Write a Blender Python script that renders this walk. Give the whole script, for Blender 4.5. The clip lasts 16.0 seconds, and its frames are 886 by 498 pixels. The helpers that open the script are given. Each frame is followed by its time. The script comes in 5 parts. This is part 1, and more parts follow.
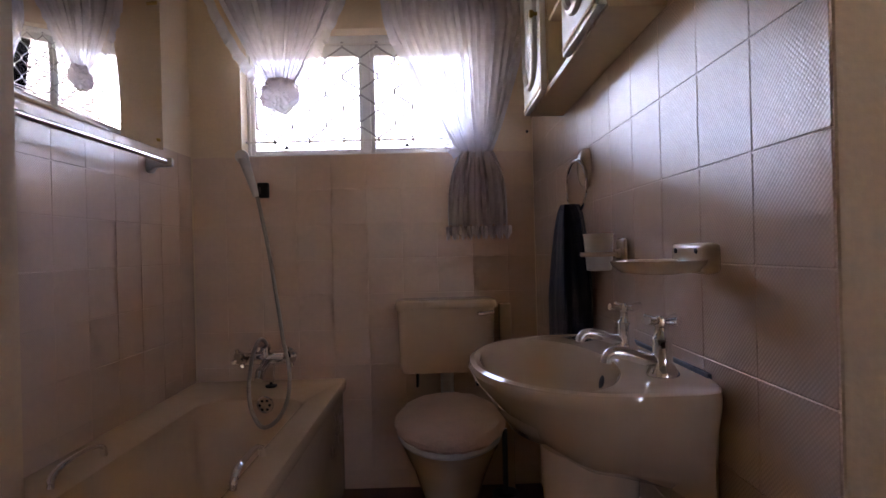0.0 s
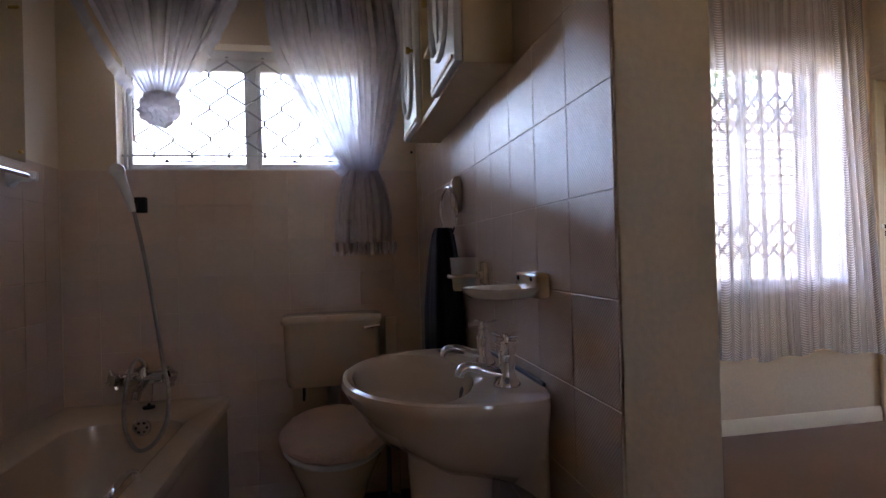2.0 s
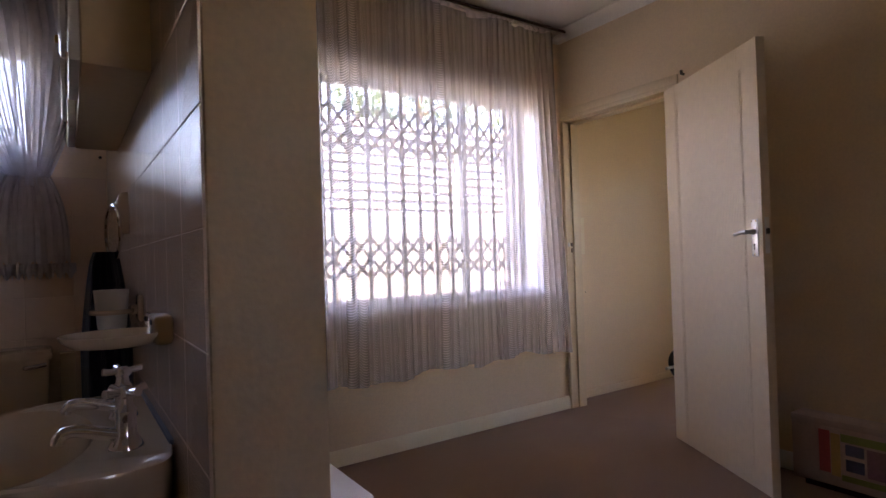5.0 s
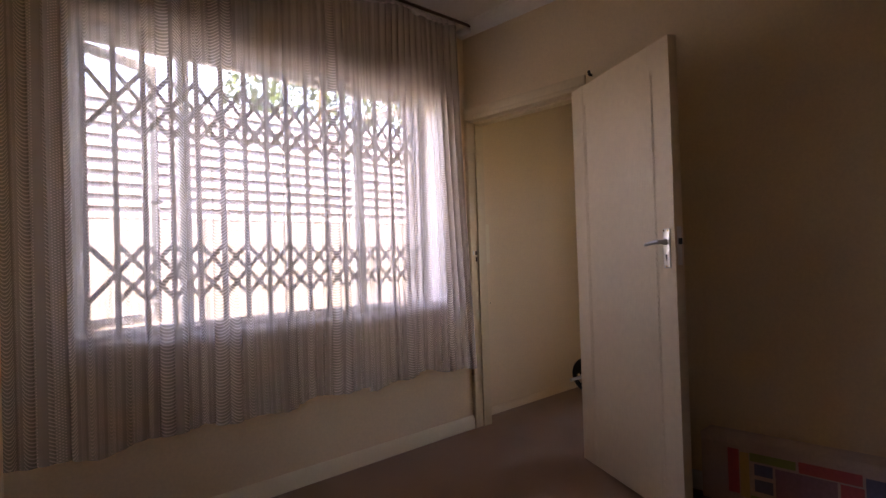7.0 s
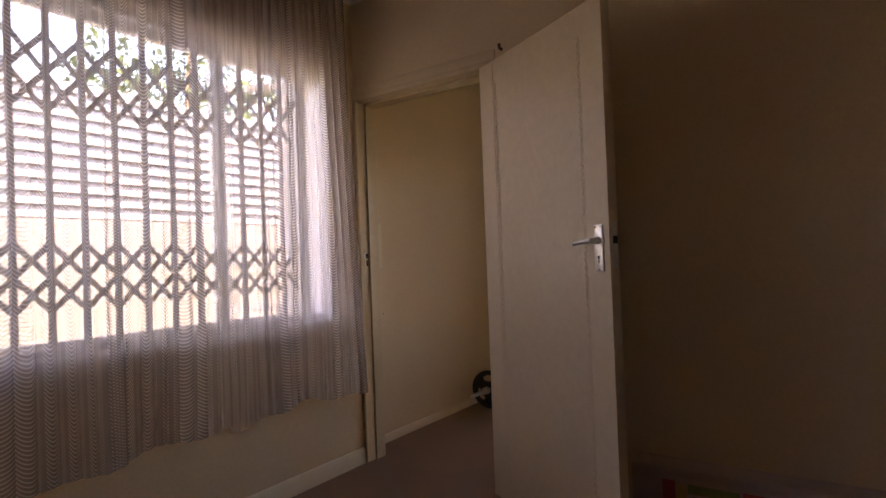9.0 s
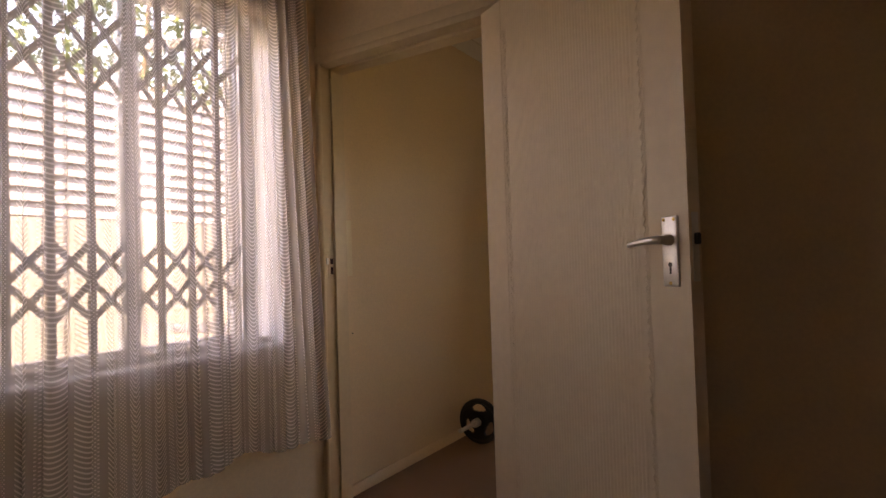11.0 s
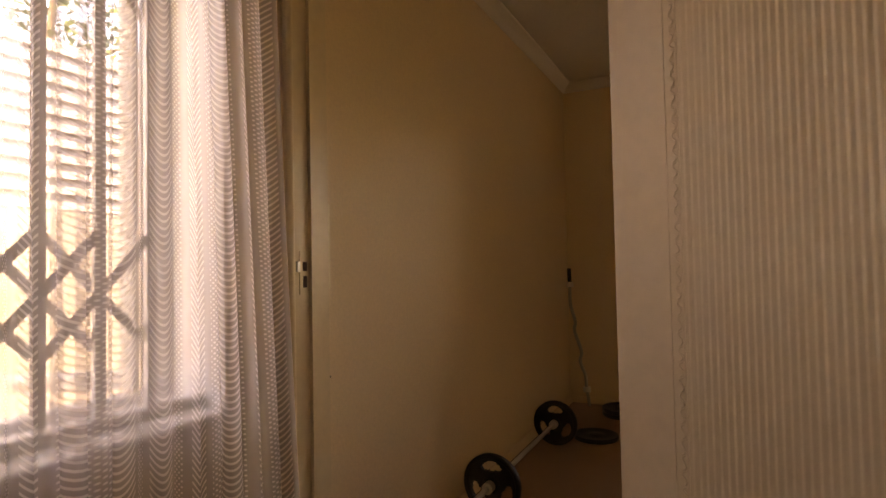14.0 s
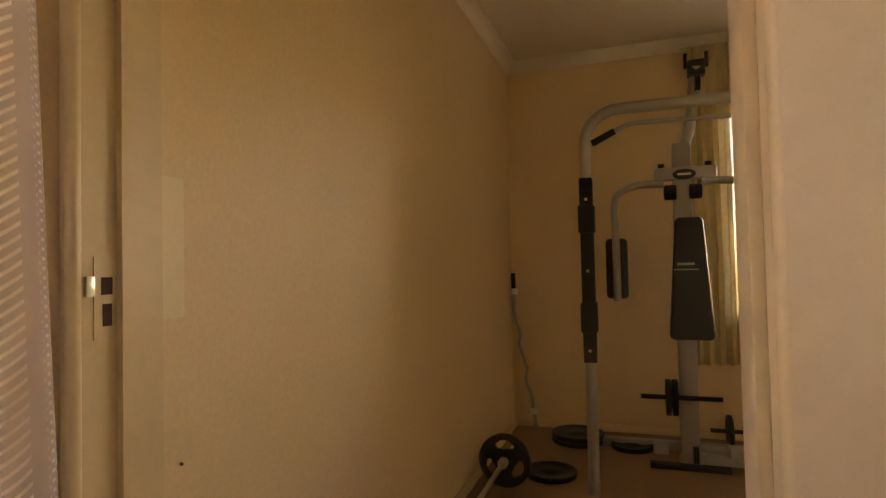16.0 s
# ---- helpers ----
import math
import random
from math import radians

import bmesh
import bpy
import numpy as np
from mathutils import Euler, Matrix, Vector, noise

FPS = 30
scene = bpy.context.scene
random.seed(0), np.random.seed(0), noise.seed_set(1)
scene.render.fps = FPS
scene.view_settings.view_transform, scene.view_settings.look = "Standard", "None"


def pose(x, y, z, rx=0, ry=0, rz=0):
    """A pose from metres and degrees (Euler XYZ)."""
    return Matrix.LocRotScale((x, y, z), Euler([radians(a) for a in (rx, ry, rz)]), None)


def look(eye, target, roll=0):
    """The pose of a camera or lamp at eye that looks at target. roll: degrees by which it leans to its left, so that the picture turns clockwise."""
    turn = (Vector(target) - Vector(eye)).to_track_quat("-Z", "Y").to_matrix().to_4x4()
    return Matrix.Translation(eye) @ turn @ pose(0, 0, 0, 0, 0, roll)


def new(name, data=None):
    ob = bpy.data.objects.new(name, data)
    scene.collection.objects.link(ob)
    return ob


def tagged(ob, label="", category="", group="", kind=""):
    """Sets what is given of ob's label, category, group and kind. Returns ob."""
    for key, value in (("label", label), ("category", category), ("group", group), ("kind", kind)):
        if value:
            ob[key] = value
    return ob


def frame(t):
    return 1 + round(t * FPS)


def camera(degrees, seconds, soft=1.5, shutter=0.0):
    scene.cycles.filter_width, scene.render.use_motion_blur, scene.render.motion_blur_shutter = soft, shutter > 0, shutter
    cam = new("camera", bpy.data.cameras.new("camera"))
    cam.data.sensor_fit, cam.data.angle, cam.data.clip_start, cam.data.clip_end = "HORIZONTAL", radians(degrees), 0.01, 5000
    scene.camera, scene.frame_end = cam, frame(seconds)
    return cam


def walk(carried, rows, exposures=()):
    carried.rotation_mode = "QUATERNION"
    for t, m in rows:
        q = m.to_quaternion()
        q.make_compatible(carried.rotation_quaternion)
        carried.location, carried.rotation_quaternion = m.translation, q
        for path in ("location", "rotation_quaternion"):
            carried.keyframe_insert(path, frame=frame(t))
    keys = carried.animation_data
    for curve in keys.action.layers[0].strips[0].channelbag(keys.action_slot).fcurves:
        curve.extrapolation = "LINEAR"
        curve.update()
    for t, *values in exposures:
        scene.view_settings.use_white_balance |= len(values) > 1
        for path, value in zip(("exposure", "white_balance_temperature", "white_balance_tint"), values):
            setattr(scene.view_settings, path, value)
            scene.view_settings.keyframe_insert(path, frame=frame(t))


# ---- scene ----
cam = camera(76.6, 16.0)
PATH = [
    (0, pose(0.000, 0.000, 1.040, 90.05, 1.47, -0.62)),
    (0.5, pose(0.013, -0.045, 1.052, 90.06, 1.59, -2.66)),
    (1, pose(0.024, -0.073, 1.067, 90.18, 1.54, -5.14)),
    (1.5, pose(0.032, -0.096, 1.078, 90.24, 1.66, -7.73)),
    (2, pose(0.051, -0.112, 1.080, 90.39, 1.62, -10.86)),
    (2.5, pose(0.070, -0.128, 1.079, 90.55, 1.50, -14.02)),
    (3, pose(0.102, -0.137, 1.083, 90.68, 1.59, -17.47)),
    (3.5, pose(0.144, -0.154, 1.086, 90.66, 1.64, -21.61)),
    (4, pose(0.192, -0.161, 1.096, 90.69, 1.67, -25.79)),
    (4.5, pose(0.237, -0.156, 1.108, 90.62, 1.77, -29.70)),
    (5, pose(0.291, -0.133, 1.119, 90.62, 1.86, -33.85)),
    (7.5, pose(0.613, 0.197, 1.149, 90.79, 1.82, -47.30)),
    (8, pose(0.689, 0.291, 1.151, 90.79, 1.87, -51.87)),
    (8.5, pose(0.786, 0.377, 1.141, 90.92, 2.08, -53.35)),
    (9, pose(0.917, 0.488, 1.137, 90.91, 2.12, -54.93)),
    (11.5, pose(1.552, 1.064, 1.141, 91.33, 1.60, -58.59)),
    (12, pose(1.668, 1.221, 1.169, 90.75, 1.47, -60.55)),
    (12.5, pose(1.838, 1.272, 1.168, 91.70, 1.04, -60.07)),
    (13, pose(1.965, 1.375, 1.158, 91.50, 1.35, -59.75)),
    (13.5, pose(2.030, 1.540, 1.164, 91.89, 1.27, -61.58)),
    (14, pose(2.091, 1.667, 1.158, 91.72, 1.12, -63.51)),
    (14.5, pose(2.278, 1.756, 1.155, 91.57, 1.08, -64.59)),
    (15, pose(2.477, 1.852, 1.163, 91.60, 1.26, -66.34)),
    (15.2, pose(2.516, 1.880, 1.167, 91.63, 1.35, -67.15)),
    (16, pose(2.691, 1.975, 1.182, 91.70, 1.26, -71.21)),
]
walk(cam, PATH, [
    (0.0, 5.25, 7350, 42), (1.5, 4.85, 6900, 36), (2.5, 4.45, 6400, 32), (3.5, 4.1, 6250, 31), (5.0, 4.33, 7150, 40),
    (7.5, 3.65, 8200, 43), (9.0, 3.5, 8700, 43), (11.5, 3.5, 11000, 42), (12.5, 3.48, 12700, 42), (13.5, 3.48, 14000, 43), (14.5, 3.68, 14800, 44), (15.5, 4.05, 15000, 42), (16.0, 4.3, 15000, 38)])

# ---- light ----
world = bpy.data.worlds.new("sky")
scene.world = world
world.use_nodes = True
wn = world.node_tree.nodes
sky = wn.new("ShaderNodeTexSky")
sky.sky_type = "NISHITA"
sky.sun_disc = False
sky.sun_elevation = radians(50)
sky.sun_rotation = radians(252.6)
world.node_tree.links.new(sky.outputs[0], wn["Background"].inputs[0])
wn["Background"].inputs[1].default_value = 0.15
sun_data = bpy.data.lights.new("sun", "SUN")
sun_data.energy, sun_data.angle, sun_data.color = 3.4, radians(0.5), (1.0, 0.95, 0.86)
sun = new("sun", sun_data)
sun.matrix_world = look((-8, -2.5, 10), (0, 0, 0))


# ---- materials ----
def material(name, base, rough=0.6, metal=0.0, var=0.08, scale=3.0, bump=0.0, grain=60.0, coat=0.0, spec=0.5, sheen=0.0):
    """A surface with two scales of variation in tone and a fine relief."""
    mt = bpy.data.materials.new(name)
    mt.use_nodes = True
    nt = mt.node_tree
    n, l = nt.nodes, nt.links
    b = n["Principled BSDF"]
    b.inputs["Roughness"].default_value = rough
    b.inputs["Metallic"].default_value = metal
    b.inputs["Coat Weight"].default_value = coat
    b.inputs["Specular IOR Level"].default_value = spec
    b.inputs["Sheen Weight"].default_value = sheen
    tc = n.new("ShaderNodeTexCoord")
    big, small = n.new("ShaderNodeTexNoise"), n.new("ShaderNodeTexNoise")
    big.inputs["Scale"].default_value, big.inputs["Detail"].default_value = scale, 4
    small.inputs["Scale"].default_value, small.inputs["Detail"].default_value = grain, 3
    l.new(tc.outputs["Object"], big.inputs["Vector"])
    l.new(tc.outputs["Object"], small.inputs["Vector"])
    add = n.new("ShaderNodeMath")
    add.operation = "ADD"
    l.new(big.outputs["Fac"], add.inputs[0])
    l.new(small.outputs["Fac"], add.inputs[1])
    ramp = n.new("ShaderNodeMapRange")
    ramp.inputs["From Min"].default_value, ramp.inputs["From Max"].default_value = 0.6, 1.4
    ramp.inputs["To Min"].default_value, ramp.inputs["To Max"].default_value = 1 - var, 1 + var
    l.new(add.outputs[0], ramp.inputs["Value"])
    mul = n.new("ShaderNodeVectorMath")
    mul.operation = "SCALE"
    mul.inputs[0].default_value = base
    l.new(ramp.outputs[0], mul.inputs["Scale"])
    l.new(mul.outputs[0], b.inputs["Base Color"])
    if rough > 0.03:
        rr = n.new("ShaderNodeMapRange")
        rr.inputs["To Min"].default_value, rr.inputs["To Max"].default_value = rough * 0.8, min(1, rough * 1.2)
        l.new(big.outputs["Fac"], rr.inputs["Value"])
        l.new(rr.outputs[0], b.inputs["Roughness"])
    if bump:
        bp = n.new("ShaderNodeBump")
        bp.inputs["Strength"].default_value, bp.inputs["Distance"].default_value = 1.0, bump
        l.new(small.outputs["Fac"], bp.inputs["Height"])
        l.new(bp.outputs[0], b.inputs["Normal"])
    return mt


def calc(nt, op, a, b=None):
    """A math node on two sockets or numbers."""
    nd = nt.nodes.new("ShaderNodeMath")
    nd.operation = op
    for i, v in enumerate((a, b)):
        if v is None:
            continue
        if isinstance(v, (int, float)):
            nd.inputs[i].default_value = v
        else:
            nt.links.new(v, nd.inputs[i])
    return nd.outputs[0]


def cloth_material(name, base, opaque, lace=False, glow=0.55):
    """Sheer cloth: threads that scatter light both ways, with gaps between them."""
    mt = bpy.data.materials.new(name)
    mt.use_nodes = True
    nt = mt.node_tree
    n, l = nt.nodes, nt.links
    n.remove(n["Principled BSDF"])
    dif, tra, hole = n.new("ShaderNodeBsdfDiffuse"), n.new("ShaderNodeBsdfTranslucent"), n.new("ShaderNodeBsdfTransparent")
    dif.inputs[0].default_value = (*base, 1)
    tra.inputs[0].default_value = (*base, 1)
    thread, cover = n.new("ShaderNodeMixShader"), n.new("ShaderNodeMixShader")
    thread.inputs[0].default_value = glow
    l.new(dif.outputs[0], thread.inputs[1])
    l.new(tra.outputs[0], thread.inputs[2])
    uv = n.new("ShaderNodeUVMap")
    sp = n.new("ShaderNodeSeparateXYZ")
    l.new(uv.outputs[0], sp.inputs[0])
    u, v = sp.outputs[0], sp.outputs[1]
    if lace:
        per = calc(nt, "FRACT", calc(nt, "DIVIDE", u, 0.10))
        fan = calc(nt, "LESS_THAN", per, 0.52)
        spot = calc(nt, "MULTIPLY", calc(nt, "GREATER_THAN", per, 0.62), calc(nt, "LESS_THAN", per, 0.84))
        arch = calc(nt, "MULTIPLY", calc(nt, "SINE", calc(nt, "MULTIPLY", per, math.pi / 0.52)), 0.027)
        wave = calc(nt, "SINE", calc(nt, "MULTIPLY", calc(nt, "ADD", v, arch), 2 * math.pi / 0.0145))
        dots = calc(nt, "MULTIPLY", calc(nt, "SINE", calc(nt, "MULTIPLY", u, 2 * math.pi / 0.0115)), calc(nt, "SINE", calc(nt, "MULTIPLY", v, 2 * math.pi / 0.0113)))
        net = calc(nt, "ADD", calc(nt, "MULTIPLY", dots, spot), calc(nt, "MULTIPLY", wave, fan))
        mr = n.new("ShaderNodeMapRange")
        mr.inputs["From Min"].default_value, mr.inputs["From Max"].default_value = 0.10, 0.85
        mr.inputs["To Min"].default_value, mr.inputs["To Max"].default_value = opaque * 0.72, min(1.0, opaque * 1.45)
        l.new(net, mr.inputs["Value"])
        l.new(mr.outputs[0], cover.inputs[0])
    else:
        nz = n.new("ShaderNodeTexNoise")
        nz.inputs["Scale"].default_value = 25
        l.new(uv.outputs[0], nz.inputs["Vector"])
        mr = n.new("ShaderNodeMapRange")
        mr.inputs["To Min"].default_value, mr.inputs["To Max"].default_value = opaque * 0.8, min(1.0, opaque * 1.2)
        l.new(nz.outputs["Fac"], mr.inputs["Value"])
        l.new(mr.outputs[0], cover.inputs[0])
    l.new(hole.outputs[0], cover.inputs[1])
    l.new(thread.outputs[0], cover.inputs[2])
    l.new(cover.outputs[0], n["Material Output"].inputs[0])
    return mt


def tile_material():
    """Glazed white tile with a woven relief of small squares."""
    mt = material("glazed_tile", (0.82, 0.63, 0.49), 0.12, var=0.04, scale=5, grain=40, coat=0.30)
    nt = mt.node_tree
    n, l = nt.nodes, nt.links
    tc = n.new("ShaderNodeTexCoord")
    sp = n.new("ShaderNodeSeparateXYZ")
    l.new(tc.outputs["Object"], sp.inputs[0])
    h = calc(nt, "MULTIPLY", calc(nt, "SINE", calc(nt, "MULTIPLY", sp.outputs[0], 2 * math.pi / 0.0075)), calc(nt, "SINE", calc(nt, "MULTIPLY", sp.outputs[1], 2 * math.pi / 0.0075)))
    bp = n.new("ShaderNodeBump")
    bp.inputs["Strength"].default_value, bp.inputs["Distance"].default_value = 0.38, 0.0006
    l.new(h, bp.inputs["Height"])
    l.new(bp.outputs[0], n["Principled BSDF"].inputs["Normal"])
    l.new(bp.outputs[0], n["Principled BSDF"].inputs["Coat Normal"])
    info = n.new("ShaderNodeObjectInfo")
    hv = n.new("ShaderNodeHueSaturation")
    mr = n.new("ShaderNodeMapRange")
    mr.inputs["To Min"].default_value, mr.inputs["To Max"].default_value = 0.995, 1.005
    l.new(info.outputs["Random"], mr.inputs["Value"])
    l.new(mr.outputs[0], hv.inputs["Value"])
    src = n["Principled BSDF"].inputs["Base Color"].links[0].from_socket
    l.new(src, hv.inputs["Color"])
    l.new(hv.outputs[0], n["Principled BSDF"].inputs["Base Color"])
    return mt


def glass_material(name):
    """A thin clear pane: light goes straight through, a little is mirrored."""
    mt = bpy.data.materials.new(name)
    mt.use_nodes = True
    n, l = mt.node_tree.nodes, mt.node_tree.links
    n.remove(n["Principled BSDF"])
    clear, gloss, mix, fres = n.new("ShaderNodeBsdfTransparent"), n.new("ShaderNodeBsdfGlossy"), n.new("ShaderNodeMixShader"), n.new("ShaderNodeFresnel")
    clear.inputs[0].default_value = (0.94, 0.96, 0.95, 1)
    gloss.inputs["Roughness"].default_value = 0.01
    fres.inputs["IOR"].default_value = 1.45
    l.new(fres.outputs[0], mix.inputs[0])
    l.new(clear.outputs[0], mix.inputs[1])
    l.new(gloss.outputs[0], mix.inputs[2])
    l.new(mix.outputs[0], n["Material Output"].inputs[0])
    return mt


CREAM = material("cream_wall_paint", (0.81, 0.635, 0.42), 0.55, var=0.08, scale=1.2, bump=0.0008, grain=90)
PATCH = material("pale_cream_paint", (0.84, 0.72, 0.50), 0.5, var=0.05, scale=3, bump=0.0005, grain=90)
CREAM_BATH = material("pale_bathroom_paint", (0.81, 0.65, 0.46), 0.5, var=0.05, scale=1.5, bump=0.0006, grain=80)
FRAME_PAINT = material("cream_gloss_paint", (0.76, 0.61, 0.40), 0.35, var=0.06, scale=2.5, bump=0.0004, grain=40)
WHITE_PAINT = material("white_gloss_paint", (0.80, 0.79, 0.76), 0.35, var=0.04, scale=3, bump=0.0003, grain=60)
CEILING = material("ceiling_white", (0.82, 0.78, 0.70), 0.8, var=0.05, scale=1.5, bump=0.0008, grain=70)
DOOR_PAINT = material("beige_door_paint", (0.75, 0.61, 0.42), 0.38, var=0.06, scale=2, bump=0.0005, grain=30)
CARPET = material("brown_carpet", (0.30, 0.175, 0.10), 0.95, var=0.22, scale=2.0, bump=0.004, grain=240, spec=0.1, sheen=0.2)
BATH_FLOOR = material("red_brown_floor_tile", (0.16, 0.07, 0.05), 0.35, var=0.2, scale=6, bump=0.0006, grain=50)
GROUT = material("tile_grout", (0.80, 0.63, 0.49), 0.9, var=0.12, scale=9, bump=0.0008, grain=150)
TILE = tile_material()
CERAMIC = material("ivory_ceramic", (0.76, 0.59, 0.41), 0.10, var=0.03, scale=3, grain=20, coat=0.5)
ENAMEL = material("cream_bath_enamel", (0.79, 0.60, 0.42), 0.16, var=0.04, scale=4, grain=30, coat=0.4)
CHROME = material("chrome", (0.78, 0.78, 0.80), 0.07, 1.0, var=0.04, scale=20, grain=90)
STEEL = material("brushed_steel", (0.76, 0.74, 0.70), 0.38, 1.0, var=0.08, scale=12, grain=200)
DARK_STEEL = material("dark_iron", (0.035, 0.034, 0.035), 0.45, 0.3, var=0.2, scale=10, bump=0.0006, grain=80)
BLACK_VINYL = material("black_vinyl", (0.012, 0.012, 0.013), 0.42, var=0.15, scale=8, bump=0.0005, grain=150)
BLACK_RUBBER = material("black_rubber", (0.02, 0.02, 0.02), 0.7, var=0.2, scale=10, bump=0.0006, grain=120)
GREY_TUBE = material("silver_grey_powder_coat", (0.42, 0.41, 0.39), 0.38, 0.2, var=0.08, scale=8, bump=0.0003, grain=160)
NAVY = material("navy_terry_cloth", (0.012, 0.013, 0.028), 0.95, var=0.3, scale=14, bump=0.004, grain=260, spec=0.1, sheen=0.3)
PLUSH = material("pink_plush", (0.80, 0.58, 0.46), 0.95, var=0.15, scale=12, bump=0.006, grain=190, spec=0.1, sheen=0.3)
PLASTIC = material("white_plastic", (0.76, 0.74, 0.69), 0.3, var=0.04, scale=6, grain=30)
GOLD = material("worn_brass", (0.62, 0.42, 0.14), 0.3, 1.0, var=0.15, scale=20, grain=90)
DARK_WOOD = material("dark_stained_rod", (0.07, 0.028, 0.015), 0.45, var=0.3, scale=6, grain=60)
# RED_DARK paints the shade in the lock holes and under the carton.
RED_DARK = material("recess_shade", (0.06, 0.02, 0.012), 0.8, var=0.2, scale=20, grain=60)
GREY_PLASTIC = material("blue_grey_plastic", (0.16, 0.18, 0.20), 0.5, var=0.15, scale=9, grain=50)
HOSE = material("grey_ribbed_hose", (0.38, 0.34, 0.30), 0.35, 0.6, var=0.2, scale=30, grain=150)
CARD = material("printed_carton", (0.60, 0.45, 0.38), 0.7, var=0.1, scale=5, bump=0.0005, grain=70)
CARD_RED = material("red_print", (0.62, 0.13, 0.12), 0.55, var=0.12, scale=7, grain=60)
CARD_YELLOW = material("yellow_print", (0.64, 0.42, 0.16), 0.55, var=0.12, scale=7, grain=60)
CARD_GREEN = material("green_print", (0.30, 0.34, 0.10), 0.55, var=0.12, scale=7, grain=60)
CARD_BLUE = material("blue_grey_print", (0.16, 0.15, 0.22), 0.55, var=0.2, scale=11, grain=60)
CARD_MAUVE = material("mauve_print", (0.36, 0.20, 0.22), 0.55, var=0.2, scale=11, grain=60)
GRASS = material("dry_lawn", (0.15, 0.15, 0.075), 0.95, var=0.35, scale=0.8, bump=0.01, grain=40, spec=0.1)
PLASTER = material("sunlit_plaster", (0.40, 0.39, 0.37), 0.9, var=0.1, scale=1.0, bump=0.002, grain=40)
SLAT = material("pale_weathered_slat", (0.42, 0.41, 0.42), 0.8, var=0.2, scale=3, bump=0.001, grain=60)
LEAF = material("leaf", (0.07, 0.11, 0.035), 0.6, var=0.35, scale=2, grain=20, spec=0.2)
BARK = material("bark", (0.12, 0.09, 0.06), 0.9, var=0.3, scale=5, bump=0.006, grain=30)
ROOF = material("roof_sheet", (0.25, 0.20, 0.17), 0.7, var=0.2, scale=3, grain=40)
LACE = cloth_material("lace_net_curtain", (0.82, 0.79, 0.81), 0.43, lace=True, glow=0.66)
SHEER = cloth_material("sheer_white_voile", (0.84, 0.83, 0.88), 0.88, glow=0.30)
SHEER_DENSE = cloth_material("gathered_voile", (0.80, 0.75, 0.76), 1.0, glow=0.4)
DRAPE = cloth_material("cream_drape", (0.80, 0.68, 0.44), 1.0, glow=0.30)
GLASS = glass_material("window_glass")
MIRROR = material("mirror_silver", (0.90, 0.91, 0.91), 0.01, 1.0, var=0.01, scale=4, grain=20)


# ---- building helpers ----
BASES = {}


def thing(name, at, label, category, group="", kind=""):
    """An Empty at the base of a thing; its parts go under it."""
    ob = new(name)
    ob.location = at
    ob.empty_display_size = 0.05
    BASES[ob.name] = Vector(at)
    return tagged(ob, label, category, group, kind)


def smooth(me, limit=40):
    me.polygons.foreach_set("use_smooth", [True] * len(me.polygons))
    me.set_sharp_from_angle(angle=radians(limit))


def part(name, bm, mt, parent=None, label=""):
    """Links a bmesh, given in world metres, as one mesh object under a thing or a part."""
    off = BASES.get(parent.name, Vector()) if parent else Vector()
    bmesh.ops.translate(bm, verts=bm.verts, vec=-off)
    me = bpy.data.meshes.new(name)
    bm.to_mesh(me)
    bm.free()
    me.materials.append(mt)
    smooth(me)
    ob = new(name, me)
    if parent:
        ob.parent = parent
        BASES[ob.name] = off
    return tagged(ob, label)


def solo(name, bm, mt, label, category, group="", kind=""):
    """A top-level thing that is one mesh."""
    me = bpy.data.meshes.new(name)
    lo = Vector([min(v.co[i] for v in bm.verts) for i in range(3)])
    hi = Vector([max(v.co[i] for v in bm.verts) for i in range(3)])
    base = Vector(((lo.x + hi.x) / 2, (lo.y + hi.y) / 2, lo.z))
    bmesh.ops.translate(bm, verts=bm.verts, vec=-base)
    bm.to_mesh(me)
    bm.free()
    me.materials.append(mt)
    smooth(me)
    ob = new(name, me)
    ob.location = base
    BASES[ob.name] = base
    return tagged(ob, label, category, group, kind)


def box(x0, x1, y0, y1, z0, z1, bevel=0.0, seg=2, bm=None):
    own = bmesh.new()
    m = Matrix.Translation(((x0 + x1) / 2, (y0 + y1) / 2, (z0 + z1) / 2)) @ Matrix.Diagonal((x1 - x0, y1 - y0, z1 - z0, 1))
    bmesh.ops.create_cube(own, size=1, matrix=m)
    if bevel:
        bmesh.ops.bevel(own, geom=own.edges[:], offset=bevel, segments=seg, affect="EDGES", profile=0.5)
    if bm is None:
        return own
    return join(bm, own)


def join(bm, other):
    me = bpy.data.meshes.new("tmp")
    other.to_mesh(me)
    other.free()
    bm.from_mesh(me)
    bpy.data.meshes.remove(me)
    return bm


def boxes(*specs, bevel=0.0):
    bm = bmesh.new()
    for s in specs:
        box(*s, bevel=bevel, bm=bm)
    return bm


def curve_points(pts, n=8):
    """A smooth line through the given points."""
    p = [Vector(q) for q in pts]
    p = [2 * p[0] - p[1]] + p + [2 * p[-1] - p[-2]]
    out = []
    for i in range(1, len(p) - 2):
        for k in range(n):
            t = k / n
            a, b, c, d = p[i - 1], p[i], p[i + 1], p[i + 2]
            out.append(0.5 * ((2 * b) + (c - a) * t + (2 * a - 5 * b + 4 * c - d) * t * t + (3 * b - a - 3 * c + d) * t ** 3))
    out.append(p[-2])
    return out


